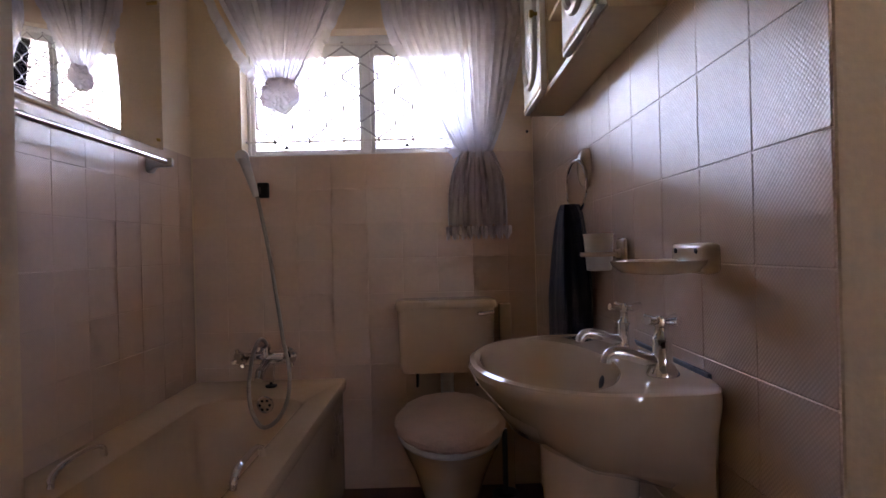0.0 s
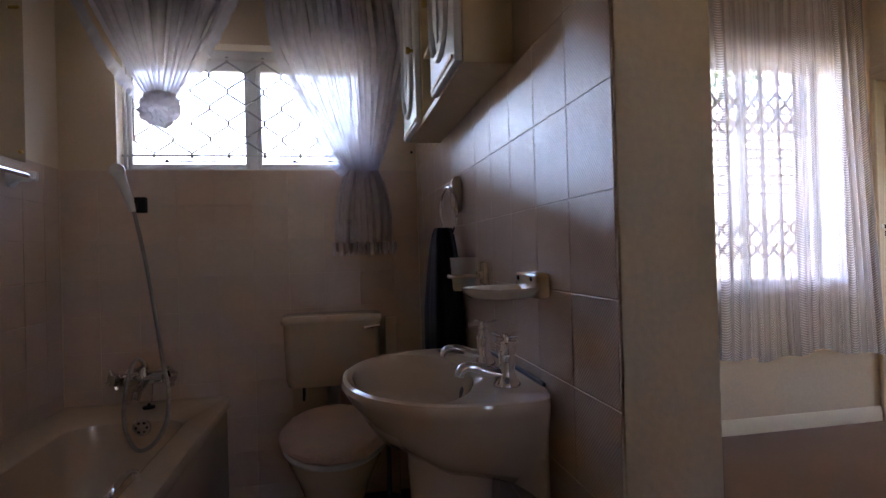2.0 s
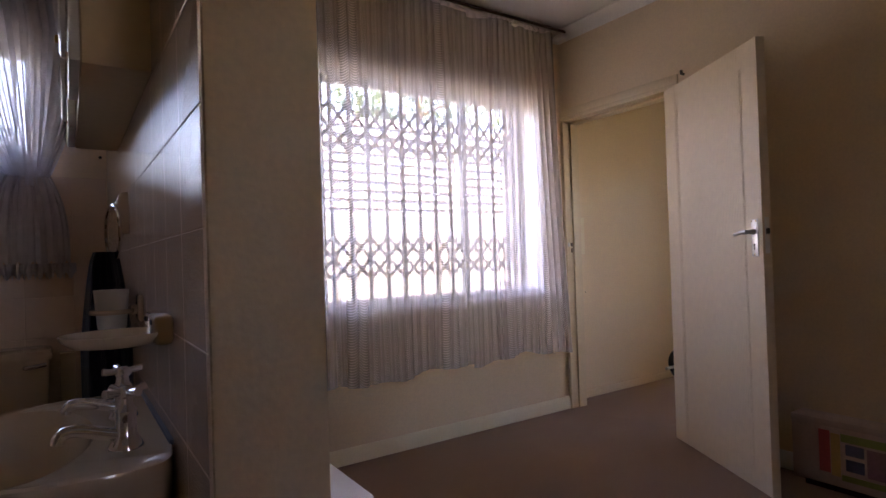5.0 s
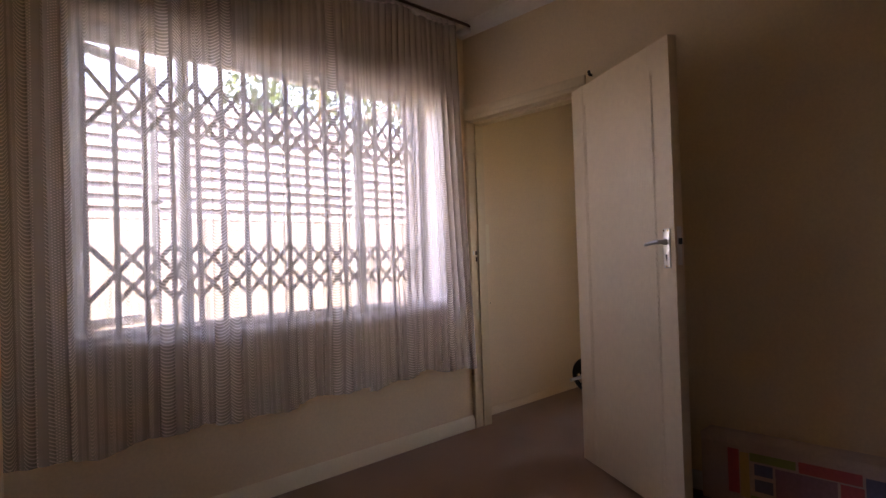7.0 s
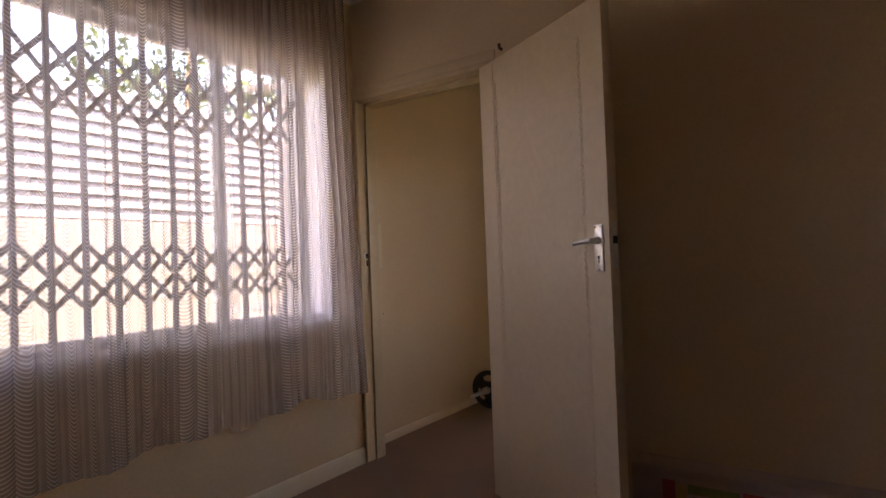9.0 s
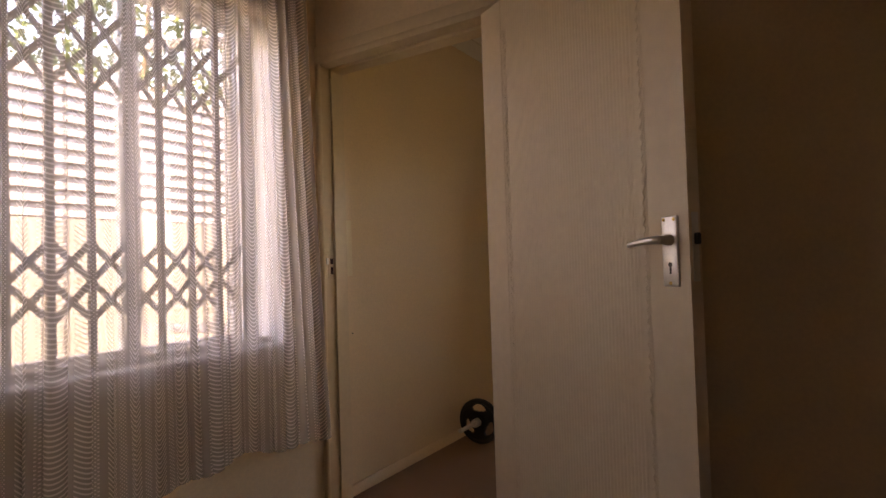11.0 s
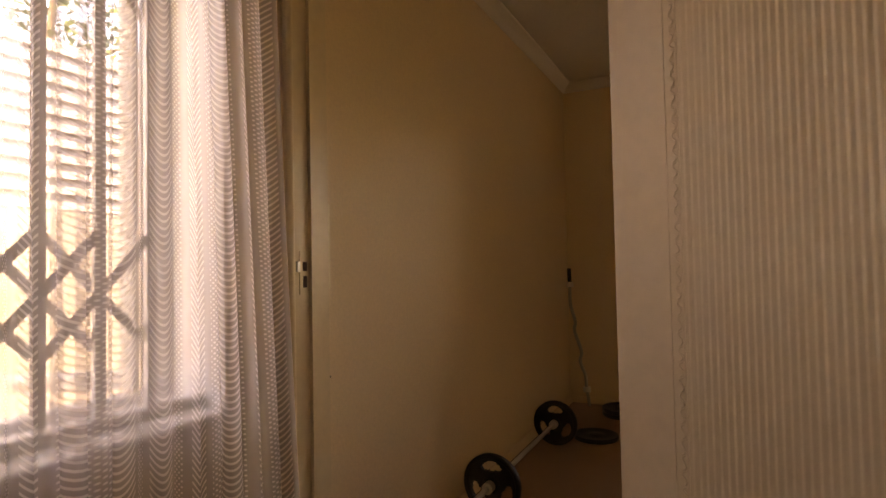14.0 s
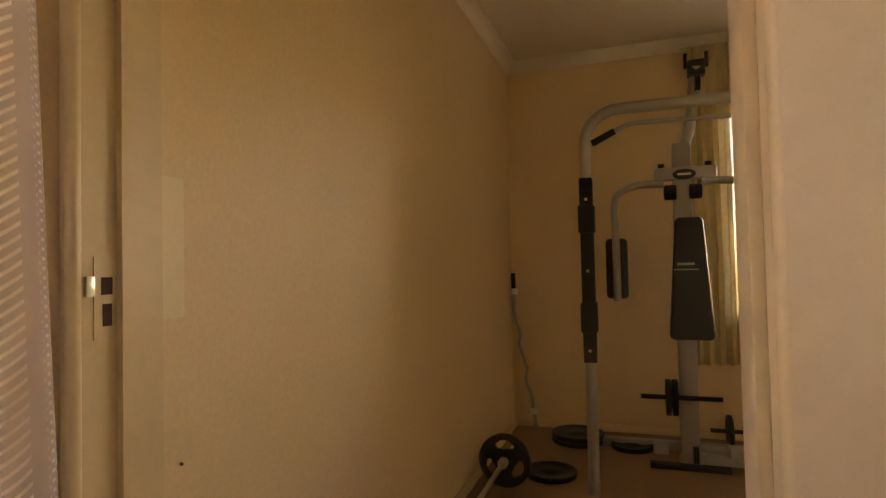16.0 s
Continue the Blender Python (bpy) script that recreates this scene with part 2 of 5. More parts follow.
def sweep(pts, r, n=12, bm=None, taper=None, flat=1.0):
    """A closed tube along points; taper gives the radius factor along it."""
    bm = bm or bmesh.new()
    pts = [Vector(p) for p in pts]
    rings = []
    side = None
    for i, p in enumerate(pts):
        d = (pts[min(i + 1, len(pts) - 1)] - pts[max(i - 1, 0)]).normalized()
        if side is None:
            side = d.cross(Vector((0, 0, 1))) if abs(d.z) < 0.9 else d.cross(Vector((0, 1, 0)))
        side = (side - d * side.dot(d)).normalized()
        up = side.cross(d)
        k = r * (taper(i / (len(pts) - 1)) if taper else 1)
        rings.append([bm.verts.new(p + k * (math.cos(2 * math.pi * j / n) * side + flat * math.sin(2 * math.pi * j / n) * up)) for j in range(n)])
    for a, b in zip(rings, rings[1:]):
        for j in range(n):
            bm.faces.new((a[j], a[(j + 1) % n], b[(j + 1) % n], b[j]))
    bm.faces.new(rings[0][::-1])
    bm.faces.new(rings[-1])
    bmesh.ops.recalc_face_normals(bm, faces=bm.faces[:])
    return bm


def lathe(profile, at, axis=(0, 0, 1), n=28, bm=None):
    """A turned solid: profile rows of (distance from the axis, height along it)."""
    bm = bm or bmesh.new()
    q = Vector((0, 0, 1)).rotation_difference(Vector(axis).normalized()).to_matrix()
    rings = []
    for r, h in profile:
        r = max(r, 0.0004)
        rings.append([bm.verts.new(Vector(at) + q @ Vector((r * math.cos(2 * math.pi * j / n), r * math.sin(2 * math.pi * j / n), h))) for j in range(n)])
    for a, b in zip(rings, rings[1:]):
        for j in range(n):
            bm.faces.new((a[j], a[(j + 1) % n], b[(j + 1) % n], b[j]))
    bm.faces.new(rings[0][::-1])
    bm.faces.new(rings[-1])
    bmesh.ops.recalc_face_normals(bm, faces=bm.faces[:])
    return bm


def sheet(fn, nu, nv, size):
    """Cloth from fn(s, t) with s, t in 0..1; UV in metres."""
    bm = bmesh.new()
    lay = bm.loops.layers.uv.new("UVMap")
    g = [[bm.verts.new(fn(i / nu, j / nv)) for j in range(nv + 1)] for i in range(nu + 1)]
    for i in range(nu):
        for j in range(nv):
            f = bm.faces.new((g[i][j], g[i + 1][j], g[i + 1][j + 1], g[i][j + 1]))
            for lp, (a, b) in zip(f.loops, ((i, j), (i + 1, j), (i + 1, j + 1), (i, j + 1))):
                lp[lay].uv = (a / nu * size[0], b / nv * size[1])
    return bm


def loft(rings, cap=True):
    """A skin over rings of equally many points."""
    bm = bmesh.new()
    rs = [[bm.verts.new(p) for p in r] for r in rings]
    n = len(rs[0])
    for a, b in zip(rs, rs[1:]):
        for j in range(n):
            bm.faces.new((a[j], a[(j + 1) % n], b[(j + 1) % n], b[j]))
    if cap:
        bm.faces.new(rs[0][::-1])
        bm.faces.new(rs[-1])
    bmesh.ops.recalc_face_normals(bm, faces=bm.faces[:])
    return bm


def turned(bm, m):
    bmesh.ops.transform(bm, matrix=m, verts=bm.verts)
    return bm


def structure(name, bm, mt, label, category):
    return solo(name, bm, mt, label, category, kind="structure")


# ---- the plan ----
XL, XR, YF, YE = -1.069, 0.435, 2.471, 0.594      # bathroom: side walls, window wall, edge of its opening
XP = 0.587                                        # bedroom face of the dividing wall
YW, XD = 2.72, 3.262                              # bedroom: window wall, door wall
YG, XG = 2.84, 6.81                               # gym room: side wall, back wall
ZC = 2.68                                         # ceilings
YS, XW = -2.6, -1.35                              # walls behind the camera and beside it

# ---- structure ----
structure("floor_bedroom", boxes((XW - 0.2, 3.32, YS - 0.2, YE - 0.03, -0.1, 0), (XP - 0.05, 3.32, YE - 0.03, YW + 0.1, -0.1, 0)), CARPET, "brown short-pile bedroom carpet", "floor")
structure("floor_gym", boxes((3.32, XG + 0.1, -0.8, YG + 0.1, -0.1, 0)), CARPET, "brown carpet in the exercise room", "floor")
structure("floor_bathroom", boxes((XL - 0.1, XP - 0.05, YE - 0.03, YF + 0.1, -0.1, 0)), BATH_FLOOR, "dark red-brown bathroom floor", "floor")
wall_bath_window = structure("wall_bath_window", boxes((XL - 0.15, -0.845, YF, YF + 0.23, 0, ZC), (0.208, XR, YF, YF + 0.23, 0, ZC), (-0.845, 0.208, YF, YF + 0.23, 0, 1.468), (-0.845, 0.208, YF, YF + 0.23, 2.022, ZC)), CREAM_BATH, "pale painted bathroom wall round the window, tiled below", "wall")
wall_bath_left = structure("wall_bath_left", boxes((XL - 0.15, XL, YE, YF, 0, ZC)), CREAM_BATH, "pale painted bathroom wall, tiled below", "wall")
wall_divider = structure("wall_divider", box(XR, XP, YE + 0.006, YW + 0.03, 0, ZC, bevel=0.006), CREAM, "cream wall between the bathroom and the bedroom", "wall")
structure("wall_bath_door", boxes((XW, -0.44, YE - 0.13, YE, 0, ZC), (-0.44, XR, YE - 0.13, YE, 2.09, ZC)), CREAM, "cream wall with the opening to the bathroom", "wall")
structure("wall_bed_window", boxes((XP, 1.0, YW, YW + 0.28, 0, ZC), (3.05, XD, YW, YW + 0.28, 0, ZC), (1.0, 3.05, YW, YW + 0.28, 0, 0.83), (1.0, 3.05, YW, YW + 0.28, 2.19, ZC)), CREAM, "cream bedroom wall with a wide window", "wall")
structure("wall_door", boxes((XD, 3.385, YS, 1.825, 0, ZC), (XD, 3.385, 1.825, 2.722, 2.075, ZC), (XD, 3.385, 2.722, YG + 0.25, 0, ZC)), CREAM, "cream wall with the doorway to the exercise room", "wall")
wall_gym_side = structure("wall_gym_side", boxes((3.385, XG + 0.2, YG, YG + 0.25, 0, ZC)), CREAM, "cream side wall of the exercise room, scuffed", "wall")
structure("wall_gym_back", boxes((XG, XG + 0.2, -0.8, -0.55, 0, ZC), (XG, XG + 0.2, 1.38, YG, 0, ZC), (XG, XG + 0.2, -0.55, 1.38, 0, 0.8), (XG, XG + 0.2, -0.55, 1.38, 2.2, ZC)), CREAM, "cream back wall of the exercise room with a curtained window", "wall")
structure("wall_gym_south", boxes((3.385, XG + 0.2, -1.0, -0.8, 0, ZC)), CREAM, "plain cream wall of the exercise room", "wall")
# The small opening behind the camera is added to let in fill light.
structure("wall_bed_south", boxes((XW - 0.2, 0.75, YS - 0.2, YS, 0, ZC), (1.08, XD, YS - 0.2, YS, 0, ZC), (0.75, 1.08, YS - 0.2, YS, 0, 1.4), (0.75, 1.08, YS - 0.2, YS, 1.85, ZC)), CREAM, "cream bedroom wall with an unseen opening added for fill light", "wall")
structure("wall_bed_west", boxes((XW - 0.2, XW, YS, YE, 0, ZC)), CREAM, "plain cream bedroom wall", "wall")
structure("ceiling_bathroom", boxes((XL - 0.15, XR + 0.07, YE - 0.06, YF + 0.23, ZC, ZC + 0.1)), CEILING, "white bathroom ceiling", "ceiling")
structure("ceiling_bedroom", boxes((XW - 0.2, 3.33, YS - 0.2, YE - 0.06, ZC, ZC + 0.1), (XR + 0.07, 3.33, YE - 0.06, YW + 0.28, ZC, ZC + 0.1)), CEILING, "off-white bedroom ceiling", "ceiling")
structure("ceiling_gym", boxes((3.33, XG + 0.2, -1.0, YG + 0.25, ZC, ZC + 0.1), (3.385, XG, 1.33, 1.36, ZC - 0.008, ZC)), CEILING, "off-white board ceiling with a cover strip", "ceiling")


def cornice(name, p, q, out, label):
    """A cove moulding below the ceiling from p to q; out points into the room."""
    p, q, o = Vector((*p, ZC - 0.002)), Vector((*q, ZC - 0.002)), Vector((*out, 0))
    prof = [(0.001, 0), (0.075, 0), (0.072, -0.010), (0.045, -0.022), (0.024, -0.045), (0.012, -0.070), (0.001, -0.075)]
    rings = [[e + o * a + Vector((0, 0, b)) for a, b in prof] for e in (p, q)]
    return structure(name, loft(rings), CEILING, label, "cornice")


cornice("trim_cornice_door_wall", (XD, YS), (XD, YW), (-1, 0), "plaster cove cornice")
cornice("trim_cornice_window_wall", (XP, YW), (XD, YW), (0, -1), "plaster cove cornice")
cornice("trim_cornice_gym_side", (3.385, YG), (XG, YG), (0, -1), "plaster cove cornice")
cornice("trim_cornice_gym_back", (XG, -0.8), (XG, YG), (-1, 0), "plaster cove cornice")


def skirting(name, p, q, out, mt=WHITE_PAINT, h=0.085):
    p, q, o = Vector((*p, 0.001)), Vector((*q, 0.001)), Vector((*out, 0))
    prof = [(0.001, 0), (0.020, 0), (0.020, h - 0.025), (0.014, h - 0.015), (0.012, h - 0.004), (0.008, h), (0.001, h)]
    return structure(name, loft([[e + o * a + Vector((0, 0, b)) for a, b in prof] for e in (p, q)]), mt, "white painted moulded skirting board", "skirting")


skirting("baseboard_window_wall", (XP, YW), (3.25, YW), (0, -1), PATCH)
skirting("baseboard_door_wall", (XD, YS), (XD, 1.77), (-1, 0))
skirting("baseboard_gym_side", (3.40, YG), (XG, YG), (0, -1), CREAM, h=0.05)
skirting("baseboard_gym_back", (XG, -0.8), (XG, YG - 0.021), (-1, 0), CREAM, h=0.05)
skirting("baseboard_divider", (XP, YE + 0.02), (XP, YW - 0.021), (1, 0), PATCH)

# ---- outside ----
structure("ground", boxes((-60, 60, -40, 120, -0.35, -0.25)), GRASS, "dry pale lawn round the house", "ground")
fence = thing("boundary_wall", (2.0, 5.4, -0.25), "pale plastered boundary wall topped with weathered slats", "fence")
part("plinth", box(-7, 16, 5.4, 5.58, -0.25, 1.55), PLASTER, fence)
part("backing", box(0.9, 16, 5.47, 5.50, 1.55, 2.66), SLAT, fence)
for k in range(11):
    part("slat", turned(box(0.9, 16, -0.012, 0.012, -0.043, 0.043), Matrix.Translation((0, 5.435, 1.602 + 0.1 * k)) @ Matrix.Rotation(radians(-14), 4, "X")), SLAT, fence)
for k in range(7):
    part("post", box(0.9 + 2.5 * k, 1.0 + 2.5 * k, 5.501, 5.58, 1.55, 2.70), PLASTER, fence)


def tree(x, y, h, r, seed):
    rng = random.Random(seed)
    t = thing("garden_tree", (x, y, -0.25), "leafy green garden tree behind the boundary wall", "tree", "trees behind the wall")
    bm = sweep(curve_points([(x, y, -0.25), (x + 0.1, y, h * 0.3), (x - 0.05, y + 0.1, h * 0.6), (x, y, h * 0.9)], 5), 0.14, 9, taper=lambda k: 1 - 0.8 * k)
    for k in range(7):
        a = rng.uniform(0, 6.28)
        z = h * rng.uniform(0.4, 0.7)
        sweep(curve_points([(x, y, z), (x + r * 0.4 * math.cos(a), y + r * 0.4 * math.sin(a), z + 0.4), (x + r * 0.8 * math.cos(a), y + r * 0.8 * math.sin(a), z + 0.9)], 4), 0.05, 6, bm, taper=lambda q: 1 - 0.8 * q)
    part("trunk", bm, BARK, t)
    verts, faces = [], []
    for k in range(2600):
        d = Vector((rng.gauss(0, 1), rng.gauss(0, 1), rng.gauss(0, 1))).normalized() * r * rng.uniform(0.45, 1.0) ** 0.6
        c = Vector((x, y, h * 0.72)) + Vector((d.x, d.y, d.z * 0.75)) + noise.noise_vector(d * 1.3) * 0.5
        u = Vector((rng.uniform(-1, 1), rng.uniform(-1, 1), rng.uniform(-1, 1))).normalized() * rng.uniform(0.05, 0.10)
        w = u.cross(Vector((rng.uniform(-1, 1), rng.uniform(-1, 1), 1))).normalized() * u.length * 0.5
        i = len(verts)
        verts += [c - u, c + w, c + u, c - w]
        faces.append((i, i + 1, i + 2, i + 3))
    me = bpy.data.meshes.new("crown")
    me.from_pydata([v - Vector((x, y, -0.25)) for v in verts], [], faces)
    me.materials.append(LEAF)
    ob = new("crown", me)
    ob.parent = t
    tagged(ob, kind="stuff")


tree(6.6, 9.8, 6.3, 2.0, 3)
tree(9.5, 15.5, 7.2, 2.3, 7)
# Roof slabs are out of view; their south overhangs stop direct sun.
structure("roof", boxes((-2.4, 3.6, -3.2, 3.35, ZC + 0.12, ZC + 0.2), (3.6, 7.8, -1.5, 3.35, ZC + 0.12, ZC + 0.2), (-2.4, 7.8, 3.31, 3.35, 2.62, 2.80)), ROOF, "flat dark roof with deep eaves and fascia, its unseen overhangs shaped to block sun", "roof")
structure("eave_soffit", boxes((-2.4, 7.8, 3.05, 3.31, 2.62, 2.64)), PLASTER, "pale soffit board under the eaves", "soffit")


# ---- bathroom window ----
win = thing("window_1", (-0.318, 2.56, 1.47), "white steel bathroom window with two casements", "window", kind="structure")
part("window_frame", boxes((-0.843, -0.829, 2.545, 2.60, 1.47, 2.02), (0.192, 0.206, 2.545, 2.60, 1.47, 2.02), (-0.829, 0.192, 2.545, 2.60, 1.47, 1.484), (-0.829, 0.192, 2.545, 2.60, 1.985, 2.02), (-0.318, -0.284, 2.54, 2.60, 1.484, 1.985), bevel=0.003), WHITE_PAINT, win)
for a, b in ((-0.828, -0.319), (-0.283, 0.191)):
    sash = part("casement", boxes((a, a + 0.018, 2.555, 2.59, 1.485, 1.983), (b - 0.018, b, 2.555, 2.59, 1.485, 1.983), (a + 0.018, b - 0.018, 2.555, 2.59, 1.485, 1.508), (a + 0.018, b - 0.018, 2.555, 2.59, 1.930, 1.983), bevel=0.002), WHITE_PAINT, win)
    pane = part("pane", box(a + 0.017, b - 0.017, 2.570, 2.574, 1.507, 1.931), GLASS, sash)
    pane.visible_shadow = False
    part("stay", sweep([(a + 0.14, 2.55, 1.515), (a + 0.3, 2.535, 1.518), (a + 0.42, 2.55, 1.516)], 0.004, 8), STEEL, sash)
    part("latch", lathe([(0.008, 0), (0.008, 0.012), (0.004, 0.02)], (a + 0.16, 2.555, 1.52), (0, -1, 0), 12), DARK_STEEL, sash)
part("window_sill", box(-0.844, 0.207, YF + 0.002, 2.545, 1.462, 1.474, bevel=0.003), WHITE_PAINT, win)
grille = thing("burglar_mesh", (-0.318, 2.525, 1.475), "thin diamond burglar bars inside the bathroom window", "window grille")
for k in range(14):
    x = -0.83 + 0.0775 * k
    pts = []
    for i in range(7):
        s = 1 if (i + k) % 2 else -1
        z = 1.54 + 0.072 * i
        pts += [(x + s * 0.036, 2.525, z - 0.012), (x + s * 0.036, 2.525, z + 0.012)]
    part("wire", sweep([p for p in pts if -0.84 < p[0] < 0.204], 0.0042, 6), GREY_TUBE, grille)
for z in (1.54, 1.972):
    part("rail", box(-0.843, 0.206, 2.52, 2.53, z - 0.004, z + 0.004), STEEL, grille)
for k in range(13):
    for i in range(1, 6):
        part("collar", lathe([(0.0055, 0), (0.0065, 0.004), (0.0055, 0.02)], (-0.791 + 0.0775 * k, 2.525, 1.53 + 0.072 * i), n=8), STEEL, grille) if (i + k) % 2 else None


# ---- bathroom curtains ----
def gathered(x_mid, z0, z1, half, y0, folds, amp, seed, lean=0.0):
    def fn(s, t):
        z = z0 + (z1 - z0) * t
        w = half(t)
        ph = 2 * math.pi * folds * s + 0.9 * math.sin(7 * s + seed)
        k = min(1, 0.25 + t)
        return Vector((x_mid(t) + (s - 0.5) * 2 * w + 0.006 * math.sin(ph * 1.7 + seed), y0 + amp * k * math.sin(ph) + 0.012 * math.sin(3 * t + 9 * s), z + 0.015 * math.sin(2.3 * ph) * (1 if t < 0.02 else 0)))
    return fn


knotted = thing("knotted_curtain", (-0.62, 2.38, 1.60), "sheer white voile curtain tied in a knot over the bathroom window", "curtain", "bathroom curtains")
part("cloth", sheet(gathered(lambda t: -0.645 - 0.01 * t, 1.74, 2.44, lambda t: 0.035 + 0.37 * t ** 0.85, 2.385, 11, 0.020, 1.0), 150, 34, (1.5, 0.8)), SHEER, knotted)


def rag(c, r, seed, squash=(1, 1, 1)):
    bm = bmesh.new()
    bmesh.ops.create_icosphere(bm, subdivisions=5, radius=1)
    lay = bm.loops.layers.uv.new("UVMap")
    for v in bm.verts:
        n0 = v.co.copy()
        th = math.atan2(n0.z, n0.x)
        k = 1 + 0.04 * math.sin(13 * th + 5 * noise.noise(n0 * 1.7) + seed) + 0.20 * noise.noise(n0 * 2.2 + Vector((seed, 0, 0))) + 0.12 * noise.noise(n0 * 6 + Vector((0, seed, 0)))
        v.co = Vector(c) + Vector((n0.x * squash[0], n0.y * squash[1], n0.z * squash[2])) * r * k
    for f in bm.faces:
        for lp in f.loops:
            lp[lay].uv = (lp.vert.co.x, lp.vert.co.z)
    return bm


part("knot", rag((-0.645, 2.375, 1.71), 0.077, 2.0, (1.05, 0.7, 0.95)), SHEER_DENSE, knotted)


def frill(path, depth, seed):
    """A ruffled strip along a line of points in the curtain's plane."""
    pts = curve_points(path, 12)

    def fn(s, t):
        p = pts[min(len(pts) - 1, int(s * (len(pts) - 1)))]
        w = 0.012 * math.sin(70 * s + seed) * t
        return Vector((p[0] + depth[0] * t, p[1] + w, p[2] + depth[1] * t + 0.004 * math.sin(55 * s)))
    return sheet(fn, len(pts) - 1, 3, (0.8, 0.05))


part("frill", frill([(-0.68, 2.38, 1.74), (-0.78, 2.38, 1.86), (-0.90, 2.38, 2.08), (-1.02, 2.38, 2.40)], (-0.03, -0.035), 1), SHEER, knotted)
part("frill", frill([(-0.60, 2.38, 1.76), (-0.53, 2.38, 1.86), (-0.42, 2.38, 2.07), (-0.27, 2.38, 2.40)], (0.03, -0.035), 2), SHEER, knotted)
tied = thing("tied_curtain", (0.17, 2.36, 1.10), "sheer white voile curtain drawn in above its frilled hem", "curtain", "bathroom curtains")
part("cloth", sheet(gathered(lambda t: 0.175 - 0.080 * min(1, 1.3 * t), 1.43, 2.44, lambda t: 0.055 + 0.250 * min(1, 1.75 * t) ** 0.85, 2.385, 16, 0.020, 3.0), 150, 34, (1.4, 1.0)), SHEER, tied)
part("skirt", sheet(gathered(lambda t: 0.18, 1.13, 1.45, lambda t: 0.125 - 0.055 * t ** 3, 2.385, 9, 0.022, 5.0), 120, 14, (0.9, 0.3)), SHEER_DENSE, tied)
part("hem_frill", sheet(gathered(lambda t: 0.18, 1.09, 1.135, lambda t: 0.135, 2.38, 14, 0.022, 2.0), 140, 5, (1.2, 0.05)), SHEER_DENSE, tied)
part("frill", frill([(0.11, 2.375, 1.44), (0.02, 2.375, 1.58), (-0.08, 2.375, 1.82), (-0.17, 2.375, 2.02), (-0.20, 2.375, 2.40)], (-0.03, -0.02), 4), SHEER, tied)
rod = thing("curtain_wire", (-0.3, 2.385, 2.43), "thin white curtain wire above the bathroom window", "curtain rod")
part("wire", sweep([(XL + 0.005, 2.385, 2.445), (XR - 0.005, 2.385, 2.445)], 0.005, 8), WHITE_PAINT, rod)

# ---- bath ----


def rounded(x0, x1, y0, y1, r, z, k=7):
    out = []
    for cx, cy, a in ((x1 - r, y1 - r, 0), (x0 + r, y1 - r, 90), (x0 + r, y0 + r, 180), (x1 - r, y0 + r, 270)):
        for i in range(k):
            t = radians(a + 90 * i / (k - 1))
            out.append(Vector((cx + r * math.cos(t), cy + r * math.sin(t), z)))
    return out


bath = thing("bathtub", (-0.74, 1.6, 0), "cream enamelled bathtub built against two tiled walls", "bathtub")
part("shell", loft([rounded(-1.06, -0.45, 0.75, 2.40, 0.02, 0.10), rounded(-1.06, -0.45, 0.75, 2.40, 0.02, 0.43), rounded(-1.064, -0.412, 0.70, 2.466, 0.02, 0.445), rounded(-1.066, -0.408, 0.696, 2.468, 0.02, 0.475), rounded(-1.062, -0.414, 0.702, 2.464, 0.02, 0.487),
                    rounded(-0.945, -0.500, 0.85, 2.235, 0.10, 0.486), rounded(-0.925, -0.522, 0.88, 2.205, 0.10, 0.470), rounded(-0.895, -0.555, 1.02, 2.165, 0.11, 0.25),
                    rounded(-0.860, -0.590, 1.15, 2.11, 0.12, 0.16), rounded(-0.80, -0.65, 1.25, 2.03, 0.07, 0.135)]), ENAMEL, bath)
part("panel", box(-0.440, -0.428, 0.70, 2.464, 0, 0.446, bevel=0.002), ENAMEL, bath)
for x, y in ((-0.945, 1.47), (-0.492, 1.43)):
    g = part("grip", sweep(curve_points([(x, y - 0.11, 0.488), (x, y - 0.10, 0.515), (x, y - 0.05, 0.530), (x, y + 0.05, 0.530), (x, y + 0.10, 0.515), (x, y + 0.11, 0.488)], 5), 0.010, 10, flat=0.6), CHROME, bath, "chrome grip rail")
over = part("overflow", lathe([(0.0, 0), (0.032, 0), (0.034, 0.004), (0.030, 0.009), (0.012, 0.010), (0.0, 0.008)], (-0.685, 2.198, 0.452), (0, -1, 0)), CHROME, bath)
# Solid dark discs paint the shade in the overflow's ring of holes.
for k in range(6):
    a = k * math.pi / 3
    part("overflow_hole_shade", lathe([(0.0, 0), (0.006, 0), (0.0, 0.001)], (-0.685 + 0.018 * math.cos(a), 2.1885, 0.452 + 0.018 * math.sin(a)), (0, -1, 0), 10), DARK_STEEL, over)
part("plug", lathe([(0.0, 0), (0.022, 0), (0.024, 0.008), (0.006, 0.012), (0.005, 0.02), (0, 0.021)], (-0.70, 2.33, 0.489)), BLACK_RUBBER, bath, "black rubber plug on a chain")
part("plug_chain", sweep(curve_points([(-0.70, 2.33, 0.51), (-0.705, 2.38, 0.50), (-0.715, 2.43, 0.56), (-0.72, 2.44, 0.60)], 6), 0.002, 6), CHROME, bath)

